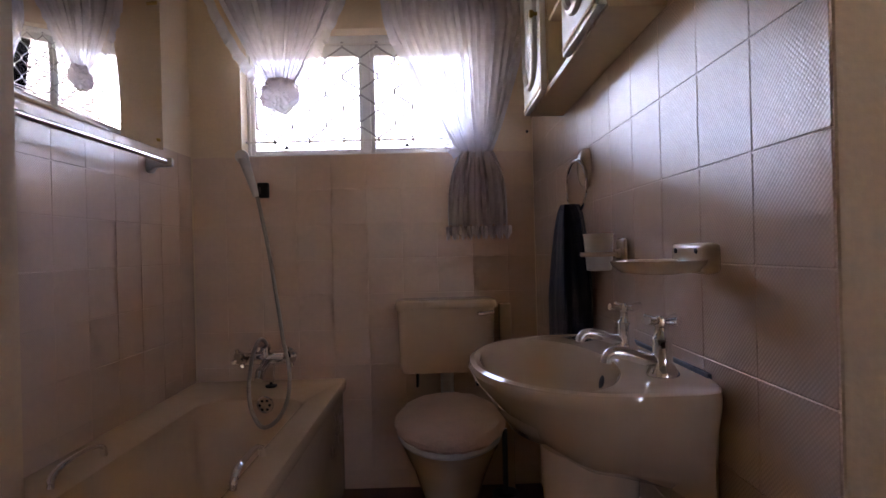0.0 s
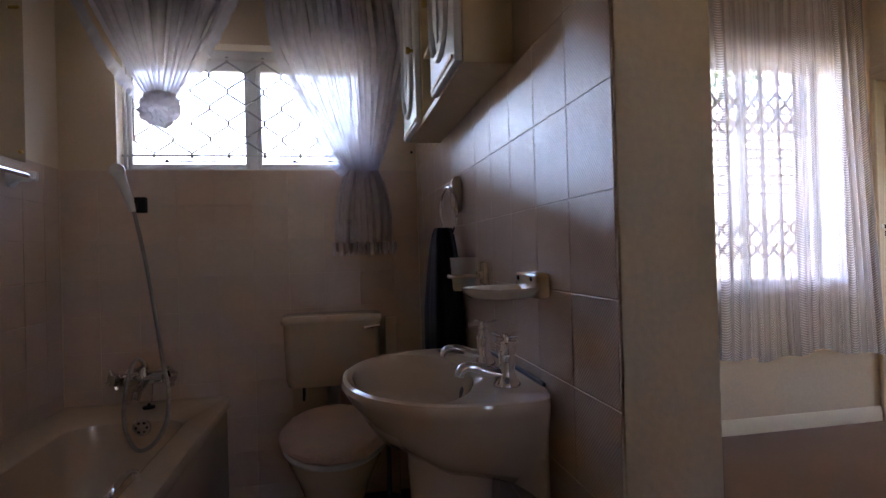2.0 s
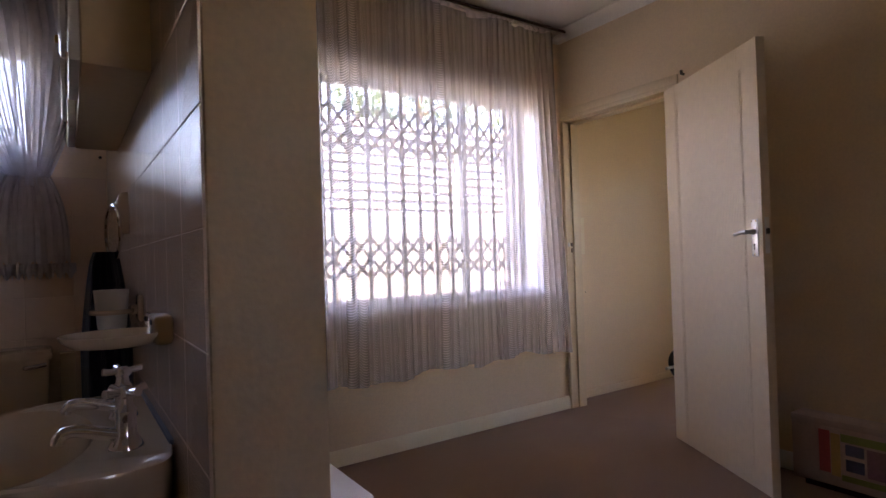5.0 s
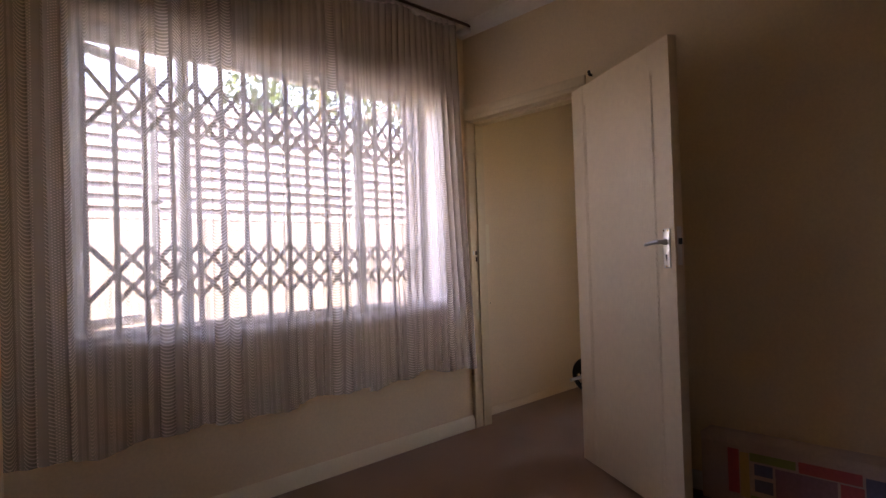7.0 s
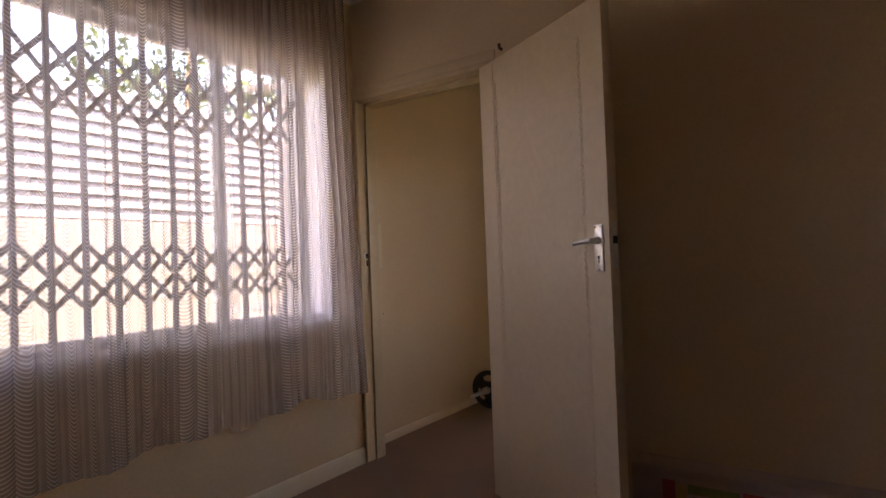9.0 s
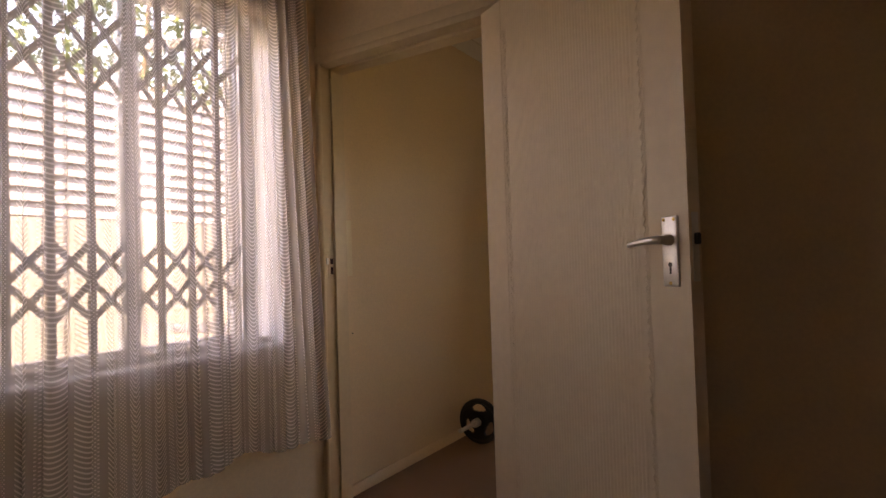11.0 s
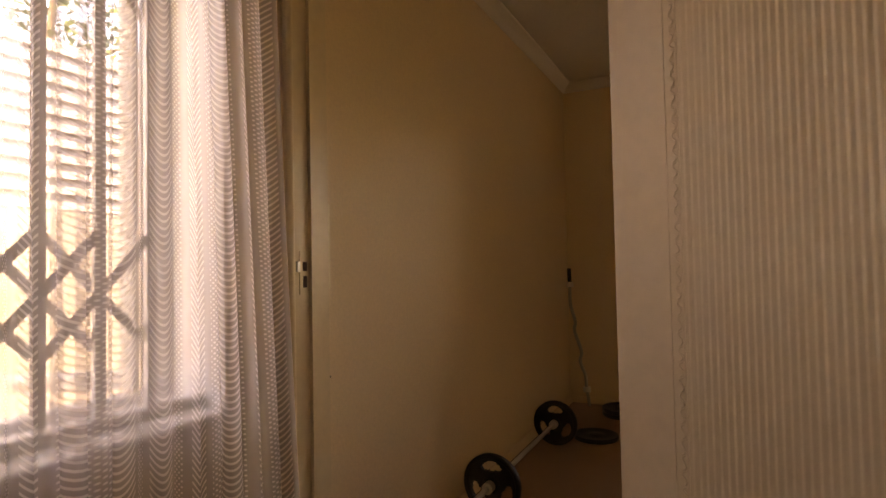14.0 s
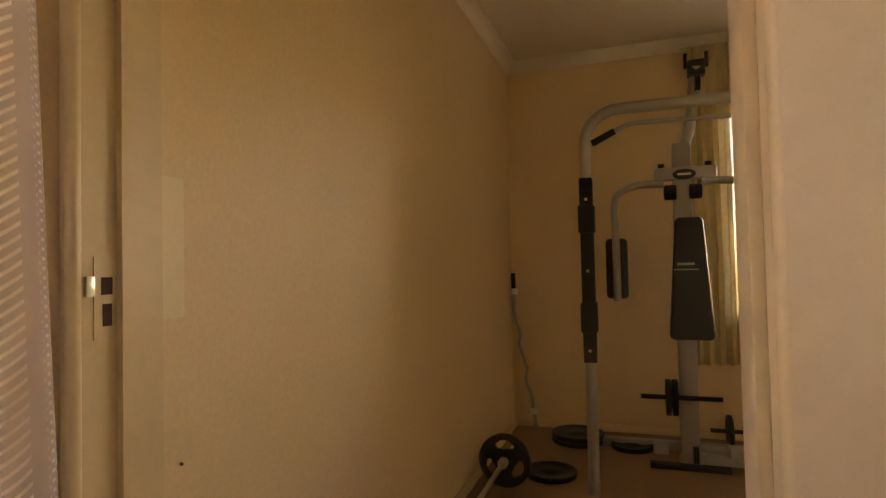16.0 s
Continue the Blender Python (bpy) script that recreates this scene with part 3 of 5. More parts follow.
mixer = thing("bath_mixer", (-0.75, 2.44, 0.56), "chrome bath and shower mixer on the tiled wall", "tap")
part("body", sweep([(-0.825, 2.40, 0.595), (-0.645, 2.40, 0.600)], 0.026, 14), CHROME, mixer)
for x in (-0.80, -0.67):
    part("flange", lathe([(0.034, 0), (0.036, 0.006), (0.019, 0.014), (0.018, 0.06)], (x, YF - 0.001, 0.597), (0, -1, 0)), CHROME, mixer)
for x, s in ((-0.825, -1), (-0.645, 1)):
    hnd = part("handle", lathe([(0.016, 0), (0.024, 0.006), (0.030, 0.022), (0.026, 0.036), (0, 0.038)], (x, 2.385, 0.602), (s * 0.6, -0.8, 0.1), 20), CHROME, mixer)
    for a in range(4):
        t = a * math.pi / 2 + 0.4
        part("arm", sweep([(x + s * 0.014, 2.365, 0.604), (x + s * 0.014 + 0.032 * math.cos(t), 2.362, 0.604 + 0.042 * math.sin(t))], 0.009, 8), CHROME, hnd)
part("spout", sweep(curve_points([(-0.735, 2.40, 0.59), (-0.735, 2.35, 0.570), (-0.735, 2.30, 0.555), (-0.735, 2.275, 0.53)], 6), 0.018, 12), CHROME, mixer)
part("diverter", lathe([(0.016, 0), (0.016, 0.03), (0.022, 0.034), (0.022, 0.05), (0, 0.052)], (-0.735, 2.39, 0.605), (0, -0.3, 0.95), 16), CHROME, mixer)
shower = thing("hand_shower", (-0.72, 2.42, 0.30), "white hand shower on a wall clip with a grey hose", "shower")
part("hose", sweep(curve_points([(-0.728, 2.39, 0.615), (-0.735, 2.385, 0.665), (-0.758, 2.375, 0.678), (-0.778, 2.35, 0.625), (-0.765, 2.27, 0.565), (-0.744, 2.185, 0.51), (-0.722, 2.150, 0.44), (-0.680, 2.135, 0.384), (-0.628, 2.145, 0.403), (-0.590, 2.155, 0.47), (-0.584, 2.18, 0.545), (-0.612, 2.27, 0.603), (-0.655, 2.365, 0.67), (-0.685, 2.41, 0.80), (-0.72, 2.41, 1.05), (-0.755, 2.405, 1.25), (-0.765, 2.40, 1.30)], 10), 0.0078, 10), HOSE, shower)
part("handset", sweep(curve_points([(-0.765, 2.40, 1.285), (-0.775, 2.395, 1.33), (-0.795, 2.385, 1.40), (-0.805, 2.37, 1.45)], 6), 0.016, 12, taper=lambda t: 0.8 + 0.7 * t), PLASTIC, shower)
part("rose", lathe([(0.0, 0), (0.018, 0), (0.028, 0.012), (0.030, 0.022), (0.0, 0.024)], (-0.806, 2.378, 1.455), (0.0, -0.95, -0.3), 20), PLASTIC, shower)
part("clip", boxes((-0.772, -0.728, 2.438, 2.470, 1.285, 1.350), (-0.775, -0.755, 2.405, 2.438, 1.30, 1.33), bevel=0.004), BLACK_RUBBER, shower, "black wall clip")

# ---- mirror, towel rail ----
mir = thing("wall_mirror", (-1.06, 1.65, 1.455), "frameless mirror screwed to the bathroom wall", "mirror")
part("glass", box(XL + 0.004, XL + 0.010, 1.05, 2.203, 1.455, 2.055, bevel=0.001), MIRROR, mir)
for y in (1.10, 2.175):
    for z in (1.49, 2.02):
        part("screw", lathe([(0.007, 0), (0.006, 0.003), (0, 0.004)], (XL + 0.010, y, z), (1, 0, 0), 12), GOLD, mir)
rail = thing("towel_rail", (-1.0, 1.55, 1.37), "chrome towel rail below the mirror", "towel rail")
part("bar", sweep([(-0.99, 0.98, 1.39), (-0.99, 2.115, 1.39)], 0.0095, 14), CHROME, rail)
for y in (1.02, 2.095):
    part("bracket", loft([[Vector((XL + 0.007 + q.z, y - 0.0225 + q.y, 1.352 + q.x)) for q in rounded(0, 0.06, 0, 0.045, 0.012, d)] for d in (0, 0.012)] + [[Vector((XL + 0.007 + d, y - 0.0225 + 0.0225 + (q.y - 0.0225) * k, 1.352 + 0.038 + (q.x - 0.03) * k)) for q in rounded(0, 0.06, 0, 0.045, 0.012, 0)] for d, k in ((0.03, 0.6), (0.085, 0.55), (0.09, 0.4))]), PLASTIC, rail, "white end bracket")

# ---- basin ----
CYB = 1.085


def basin_ring(fx, sy, bx, z, n=44):
    out = []
    for i in range(n):
        t = 2 * math.pi * i / n
        c, s = math.cos(t), math.sin(t)
        back = min(1.0, max(0.0, -2.5 * c))
        y = CYB + 0.292 * (sy + (max(sy, 0.93) - sy) * back) * math.copysign(abs(s) ** (0.9 - 0.5 * back), s)
        x = 0.30 - 0.245 * fx * c if c > 0 else 0.30 + 0.132 * bx * abs(c) ** 0.28
        out.append(Vector((x, y, z)))
    return out


def bowl_ring(rx, ry, z, n=44):
    return [Vector((0.203 - rx * math.cos(2 * math.pi * i / n), CYB + ry * math.sin(2 * math.pi * i / n), z)) for i in range(n)]


basin = thing("washbasin", (0.3, CYB, 0), "ivory ceramic pedestal washbasin on the tiled wall", "washbasin")
part("bowl", loft([basin_ring(0.26, 0.36, 1, 0.635), basin_ring(0.40, 0.60, 1, 0.668), basin_ring(0.64, 0.82, 1, 0.712), basin_ring(0.85, 0.95, 1, 0.760), basin_ring(0.97, 0.995, 1, 0.797), basin_ring(1.0, 1.0, 1, 0.812),
                   basin_ring(0.985, 0.99, 1, 0.822), basin_ring(0.95, 0.965, 0.985, 0.825), bowl_ring(0.124, 0.248, 0.820), bowl_ring(0.119, 0.240, 0.806), bowl_ring(0.104, 0.205, 0.745), bowl_ring(0.076, 0.14, 0.703), bowl_ring(0.03, 0.04, 0.690)]), CERAMIC, basin)
part("pedestal", loft([[Vector((0.285 + a * math.cos(t), CYB + b * math.sin(t), z)) for t in (2 * math.pi * i / 28 for i in range(28))] for a, b, z in ((0.115, 0.125, 0), (0.11, 0.118, 0.03), (0.085, 0.085, 0.12), (0.08, 0.082, 0.4), (0.09, 0.10, 0.56), (0.095, 0.11, 0.66))]), CERAMIC, basin)
part("waste", lathe([(0, 0), (0.022, 0), (0.024, 0.003), (0.008, 0.002), (0, 0.001)], (0.203, CYB, 0.691)), CHROME, basin)
# A dark disc paints the shade in the basin's overflow opening.
part("overflow_hole_shade", lathe([(0, 0), (0.011, 0), (0.013, 0.002), (0, 0.0025)], (0.314, CYB, 0.775), (-0.95, 0, 0.3), 16), DARK_STEEL, basin)
part("back_joint", box(0.424, 0.4345, CYB - 0.20, CYB + 0.25, 0.823, 0.832, bevel=0.002), GREY_PLASTIC, basin, "dark sealant line at the wall")
part("trap_pipe", sweep(curve_points([(0.40, 0.93, 0.42), (0.36, 0.93, 0.40), (0.34, 0.93, 0.33), (0.36, 0.93, 0.28), (0.43, 0.93, 0.27)], 6), 0.032, 14), GREY_PLASTIC, basin, "grey waste pipe")


def pillar_tap(x, y, spin):
    t = thing("basin_tap", (x, y, 0.825), "chrome pillar tap with a cross handle on the washbasin", "tap", "basin taps")
    part("body", lathe([(0.026, 0), (0.026, 0.004), (0.020, 0.014), (0.016, 0.022), (0.0155, 0.055), (0.017, 0.06), (0.012, 0.068), (0.009, 0.085), (0, 0.086)], (x, y, 0.825)), CHROME, t)
    part("spout", sweep(curve_points([(x, y, 0.845), (x - 0.030, y + 0.001, 0.853), (x - 0.060, y + 0.002, 0.862), (x - 0.080, y + 0.003, 0.863), (x - 0.090, y + 0.003, 0.856), (x - 0.092, y + 0.003, 0.847)], 6), 0.0098, 12, taper=lambda k: 1.15 - 0.2 * k), CHROME, t)
    h = part("cross_handle", lathe([(0.012, 0), (0.013, 0.010), (0.009, 0.018), (0, 0.019)], (x, y, 0.905), n=16), CHROME, t)
    for k in range(4):
        a = spin + k * math.pi / 2
        part("arm", sweep([(x, y, 0.914), (x + 0.018 * math.cos(a), y + 0.018 * math.sin(a), 0.915), (x + 0.034 * math.cos(a), y + 0.034 * math.sin(a), 0.917)], 0.0062, 10, taper=lambda q: 0.8 + 0.35 * q), CHROME, h)


pillar_tap(0.365, 0.915, 0.5)
pillar_tap(0.376, 1.125, 0.2)

# ---- wall fittings over the basin ----
hold = thing("tumbler_holder", (0.40, 1.29, 1.0), "white ceramic wall holder with a tumbler in it", "tumbler holder")
part("plate", box(0.418, XR - 0.006, 1.252, 1.308, 0.995, 1.055, bevel=0.007, seg=3), CERAMIC, hold)
part("arm", sweep([(0.42, 1.28, 1.022), (0.412, 1.28, 1.020), (0.405, 1.28, 1.020)], 0.011, 10), CERAMIC, hold)
part("ring", lathe([(0.032, -0.005), (0.041, -0.005), (0.043, 0), (0.041, 0.005), (0.032, 0.005)], (0.370, 1.28, 1.020)), CERAMIC, hold)
cup = solo("tumbler", lathe([(0.0, 0), (0.026, 0), (0.028, 0.004), (0.0335, 0.080), (0.0345, 0.084), (0.0315, 0.084), (0.026, 0.012), (0, 0.010)], (0.370, 1.28, 0.983)), PLASTIC, "white plastic tooth mug standing in its holder", "cup")
dish = thing("soap_dish", (0.38, 0.86, 0.99), "white ceramic soap dish fixed to the tiles", "soap dish")
part("plate", box(0.400, XR - 0.006, 0.838, 0.958, 0.992, 1.040, bevel=0.009, seg=3), CERAMIC, dish)
part("tray", loft([[Vector((0.352 - a * math.cos(t) * 1.0, 0.885 + b * math.sin(t), z)) for t in (2 * math.pi * i / 30 for i in range(30))] for a, b, z in ((0.03, 0.03, 0.992), (0.06, 0.055, 0.996), (0.074, 0.066, 1.008), (0.076, 0.068, 1.014), (0.070, 0.062, 1.013), (0.05, 0.045, 1.003))]), CERAMIC, dish)
for y in (0.862, 0.935):
    part("screw", lathe([(0.005, 0), (0.004, 0.002), (0, 0.003)], (0.400, y, 1.028), (-1, 0, 0), 10), DARK_STEEL, dish)
ring = thing("towel_ring", (0.42, 1.56, 1.15), "chrome towel ring on an oval ceramic mount", "towel ring")
part("mount", loft([[Vector((XR - 0.007 - d, 1.56 + 0.034 * k * math.cos(t), 1.257 + 0.055 * k * math.sin(t))) for t in (2 * math.pi * i / 26 for i in range(26))] for d, k in ((0, 1), (0.012, 1.0), (0.022, 0.85), (0.028, 0.5))]), CERAMIC, ring)
part("hoop", sweep([(0.392 - 0.012 * math.sin(t), 1.555 + 0.062 * math.sin(t), 1.205 + 0.072 * math.cos(t)) for t in (2 * math.pi * i / 40 for i in range(41))], 0.0045, 8), CHROME, ring)


def hung_towel(s, t):
    a = 2 * math.pi * s
    k = min(1, (1 - t) * 2.2) ** 0.6
    f = 1 + 0.10 * math.sin(5 * a + 1) + 0.05 * math.sin(11 * a + 3 * t)
    return Vector((0.372 + (0.024 + 0.030 * k) * f * math.cos(a), 1.55 + 0.03 * (1 - t) + (0.025 + 0.085 * k) * f * math.sin(a), 0.60 + 0.555 * t + 0.01 * math.sin(a) * (1 - t)))


tow = sheet(hung_towel, 60, 26, (0.6, 0.55))
bmesh.ops.remove_doubles(tow, verts=tow.verts, dist=0.0005)
bmesh.ops.holes_fill(tow, edges=[e for e in tow.edges if e.is_boundary])
solo("hand_towel", tow, NAVY, "dark navy hand towel hanging from the ring", "towel")

# ---- wall cabinet ----
cab = thing("bathroom_cabinet", (0.376, 1.43, 1.471), "cream wall cabinet with arched doors and an open middle shelf", "cabinet")
for nm, spec in (("side", (0.32, XR - 0.008, 1.008, 1.024, 1.471, 2.12)), ("side", (0.32, XR - 0.008, 1.831, 1.847, 1.471, 2.12)), ("base", (0.32, XR - 0.008, 1.024, 1.831, 1.471, 1.487)), ("top", (0.32, XR - 0.008, 1.024, 1.831, 2.104, 2.12)), ("back", (0.415, XR - 0.008, 1.024, 1.831, 1.487, 2.104)), ("divider", (0.32, 0.415, 1.285, 1.30, 1.487, 2.104)), ("divider", (0.32, 0.415, 1.54, 1.555, 1.487, 2.104))):
    part(nm, box(*spec), FRAME_PAINT, cab)
part("shelf", box(0.325, 0.415, 1.30, 1.54, 1.66, 1.672, bevel=0.002), FRAME_PAINT, cab)
for a, b in ((1.006, 1.287), (1.553, 1.849)):
    d = part("door", box(0.300, 0.318, a, b, 1.473, 2.118, bevel=0.004), WHITE_PAINT, cab)
    loop = []
    for q in rounded(1.53, 2.06, a + 0.055, b - 0.055, 0.085, 0, 9):
        loop.append((0.298, q.y, q.x))
    part("moulding", sweep(loop + loop[:1], 0.011, 8), WHITE_PAINT, d)
    part("panel", loft([[Vector((x, q.y, q.x)) for q in rounded(1.55 + g, 2.04 - g, a + 0.072 + g, b - 0.072 - g, 0.07, 0, 9)] for x, g in ((0.2995, 0), (0.294, 0.012))]), WHITE_PAINT, d)
    part("edge_moulding", box(0.2965, 0.300, a + 0.012, b - 0.012, 1.482, 1.490), FRAME_PAINT, d)
    ky = a + 0.03 if a > 1.3 else b - 0.03
    part("knob", lathe([(0.005, 0), (0.005, 0.008), (0.011, 0.014), (0.010, 0.022), (0, 0.024)], (0.300, ky, 1.70), (-1, 0, 0), 14), GOLD, d)
    part("hinge", box(0.305, 0.335, (a - 0.004) if a < 1.3 else b - 0.002, (a + 0.002) if a < 1.3 else b + 0.004, 1.60, 1.68, bevel=0.001), GOLD, d)

screw = thing("wall_screw", (0.41, YF, 1.55), "small dark screw in the painted bathroom wall", "screw")
part("head", lathe([(0.002, 0), (0.006, 0.004), (0.006, 0.007), (0, 0.008)], (0.41, YF, 1.55), (0, -1, 0), 10), DARK_STEEL, screw)
nail = thing("wall_nail", (3.586, YG, 0.80), "small dark nail in the cream wall", "nail")
part("head", lathe([(0.001, 0), (0.0035, 0.004), (0.0035, 0.006), (0, 0.007)], (3.586, YG, 0.80), (0, -1, 0), 8), DARK_STEEL, nail)

# ---- toilet ----
wc = thing("toilet", (0.03, 2.1, 0), "ivory ceramic toilet with a low cistern and plush seat cover", "toilet")
cis = part("cistern", loft([rounded(-0.155, 0.215, 2.315, 2.455, 0.03, 0.53), rounded(-0.165, 0.225, 2.305, 2.458, 0.03, 0.56), rounded(-0.172, 0.232, 2.30, 2.46, 0.03, 0.79), rounded(-0.172, 0.232, 2.30, 2.46, 0.03, 0.796)]), CERAMIC, wc)
part("cistern_lid", loft([rounded(-0.180, 0.240, 2.292, 2.464, 0.03, 0.797), rounded(-0.182, 0.242, 2.290, 2.466, 0.03, 0.812), rounded(-0.176, 0.236, 2.297, 2.462, 0.03, 0.828), rounded(-0.16, 0.22, 2.315, 2.45, 0.03, 0.832)]), CERAMIC, cis)
part("lever", sweep(curve_points([(0.165, 2.297, 0.775), (0.165, 2.28, 0.775), (0.185, 2.275, 0.777), (0.225, 2.275, 0.782)], 4), 0.008, 10), CHROME, cis)


def oval(cx, cy, a, b, z, n=36, back=1.0):
    out = []
    for i in range(n):
        t = 2 * math.pi * i / n
        s = math.sin(t)
        out.append(Vector((cx + a * math.cos(t), cy + (b * back if s > 0 else b) * s, z)))
    return out


part("pan", loft([oval(0.03, 2.10, 0.115, 0.22, 0), oval(0.03, 2.10, 0.11, 0.21, 0.04), oval(0.03, 2.08, 0.10, 0.20, 0.15), oval(0.03, 2.04, 0.14, 0.24, 0.28), oval(0.03, 2.03, 0.172, 0.285, 0.36), oval(0.03, 2.03, 0.175, 0.288, 0.385)]), CERAMIC, wc)
part("seat", loft([oval(0.03, 2.03, 0.185, 0.30, 0.387), oval(0.03, 2.03, 0.189, 0.304, 0.395), oval(0.03, 2.03, 0.186, 0.30, 0.405)]), PLASTIC, wc)
plush = loft([oval(0.03, 2.03, 0.186, 0.300, 0.408, 60), oval(0.03, 2.03, 0.196, 0.310, 0.418, 60), oval(0.03, 2.03, 0.196, 0.310, 0.432, 60), oval(0.03, 2.03, 0.182, 0.295, 0.448, 60), oval(0.03, 2.03, 0.14, 0.24, 0.455, 60), oval(0.03, 2.03, 0.08, 0.14, 0.458, 60), oval(0.03, 2.03, 0.02, 0.03, 0.459, 60)])
for v in plush.verts:
    v.co += noise.noise_vector(v.co * 28) * 0.005
part("plush_cover", plush, PLUSH, wc, "dusty pink plush lid cover")
for x in (-0.10, 0.15):
    part("bracket", box(x, x + 0.01, 2.33, 2.44, 0.47, 0.53, bevel=0.002), DARK_STEEL, wc)
part("flush_pipe", sweep([(0.03, 2.40, 0.54), (0.03, 2.40, 0.46), (0.03, 2.36, 0.36), (0.03, 2.28, 0.33)], 0.028, 14), PLASTIC, wc)
pipe = thing("boxed_pipe", (0.29, 2.44, 0), "white boxed-in pipe beside the cistern", "pipe casing")
part("casing", box(0.262, 0.312, 2.405, 2.463, 0.0, 0.80, bevel=0.004), CERAMIC, pipe)
brush = thing("toilet_brush", (0.235, 2.10, 0), "blue-grey toilet brush in its holder on the floor", "toilet brush")
part("holder", lathe([(0, 0), (0.055, 0), (0.06, 0.01), (0.05, 0.12), (0.052, 0.125), (0.046, 0.125), (0.044, 0.01), (0, 0.01)], (0.235, 2.10, 0)), GREY_PLASTIC, brush)
part("stick", sweep([(0.235, 2.10, 0.02), (0.238, 2.11, 0.36)], 0.009, 10), GREY_PLASTIC, brush)
part("bristles", lathe([(0.03, 0), (0.036, 0.03), (0.03, 0.09), (0.01, 0.1)], (0.235, 2.10, 0.02), n=16), BLACK_RUBBER, brush)

# ---- bedroom window ----
bw = thing("window_2", (2.02, 2.93, 0.83), "white steel bedroom window with side casements", "window", kind="structure")
part("window_frame", boxes((1.002, 1.045, 2.91, 2.97, 0.83, 2.19), (3.005, 3.048, 2.91, 2.97, 0.83, 2.19), (1.045, 3.005, 2.91, 2.97, 0.83, 0.87), (1.045, 3.005, 2.91, 2.97, 2.15, 2.19), (1.48, 1.53, 2.905, 2.97, 0.87, 2.15), (2.50, 2.55, 2.905, 2.97, 0.87, 2.15), bevel=0.003), WHITE_PAINT, bw)
for a, b, hinge, swing in ((1.047, 1.478, 1.047, 25), (2.552, 3.003, 3.003, -60)):
    sw = Matrix.Translation((hinge, 2.965, 0)) @ Matrix.Rotation(radians(swing), 4, "Z") @ Matrix.Translation((-hinge, -2.965, 0))
    s = part("casement", turned(boxes((a, a + 0.035, 2.935, 2.965, 0.872, 2.148), (b - 0.035, b, 2.935, 2.965, 0.872, 2.148), (a + 0.035, b - 0.035, 2.935, 2.965, 0.872, 0.915), (a + 0.035, b - 0.035, 2.935, 2.965, 2.105, 2.148), bevel=0.002), sw), WHITE_PAINT, bw)
    p = part("pane", turned(box(a + 0.034, b - 0.034, 2.948, 2.952, 0.914, 2.106), sw), GLASS, s)
    p.visible_shadow = False
    k = b - 0.018 if a < 2 else a + 0.018
    e = 1 if a < 2 else -1
    part("latch", turned(sweep(curve_points([(k, 2.937, 1.46), (k, 2.905, 1.46), (k - 0.02 * e, 2.895, 1.462), (k - 0.07 * e, 2.895, 1.45)], 4), 0.007, 8), sw), DARK_STEEL, s)
    tip = sw @ Vector((a + 0.30 if a < 2 else b - 0.30, 2.94, 0.893))
    part("stay", sweep([(a + 0.22 if a < 2 else b - 0.22, 2.935, 0.884), tuple(tip)], 0.005, 8), STEEL, s)
p = part("pane", box(1.529, 2.501, 2.936, 2.940, 0.869, 2.151), GLASS, bw)
p.visible_shadow = False
part("reveal_lining", boxes((1.0005, 1.0015, YW + 0.002, 2.909, 0.836, 2.188), (3.0485, 3.0495, YW + 0.002, 2.909, 0.836, 2.188)), WHITE_PAINT, bw)
part("window_sill", box(1.0, 3.05, YW - 0.018, 2.909, 0.818, 0.834, bevel=0.004), WHITE_PAINT, bw)

gate = thing("trellis_gate", (2.02, 2.83, 0.84), "white expanding steel trellis gate across the bedroom window", "security gate")
P = 0.1165
for k in range(17):
    x = 1.07 + P * k
    part("bar", boxes((x - 0.0115, x + 0.0115, 2.822, 2.838, 0.862, 2.165), bevel=0.002), WHITE_PAINT, gate)
for k in range(15):
    for zl, zh in ((1.0, 1.25), (1.735, 2.015)):
        x0, x1 = 1.07 + P * k, 1.07 + P * (k + 2)
        for y, za, zb in ((2.812, zl, zh), (2.848, zh, zl)):
            part("strap", sweep([(x0, y, za), (x1, y, zb)], 0.004, 8, flat=2.7), WHITE_PAINT, gate)
for z in (0.848, 2.177):
    part("track", box(1.003, 3.047, 2.805, 2.855, z - 0.012, z + 0.012, bevel=0.002), WHITE_PAINT, gate)


# ---- bedroom curtains ----
def lace_fn(x0, x1, z0, z1, y0, folds, amp, seed, flare, bunches):
    """Net hanging in uneven folds: nearly flat stretches between tight bunches."""
    def fn(s, t):
        bunch = 1.5 * sum(math.exp(-((s - c + 0.012 * math.sin(2.5 * t + 9 * c)) / w) ** 2) for c, w in bunches)
        ph = 2 * math.pi * folds * s + 2.4 * math.sin(5.1 * s + seed) + 1.1 * math.sin(13 * s + 2 * seed) + 0.5 * math.sin(2.1 * t + 17 * s)
        a = amp * (0.22 + 0.85 * bunch) * (1.10 - 0.40 * t)
        drift = 0.012 * math.sin(3 * t + 9 * s + seed)
        x = x0 + (x1 - x0) * s + 0.9 * a * math.sin(ph + 1.2) + 0.010 * math.sin(2.2 * t + 8 * s) * (1 - t) + flare * (1 - t) * (s - 0.3)
        hem = 0.016 * math.sin(7.3 * s + seed) + 0.010 * math.sin(19 * s + seed)
        return Vector((x, y0 + a * math.sin(ph) + drift - 0.45 * flare * (1 - t) * max(0, s - 0.3), z0 + hem * (1 - t) + (z1 - z0) * t))
    return fn


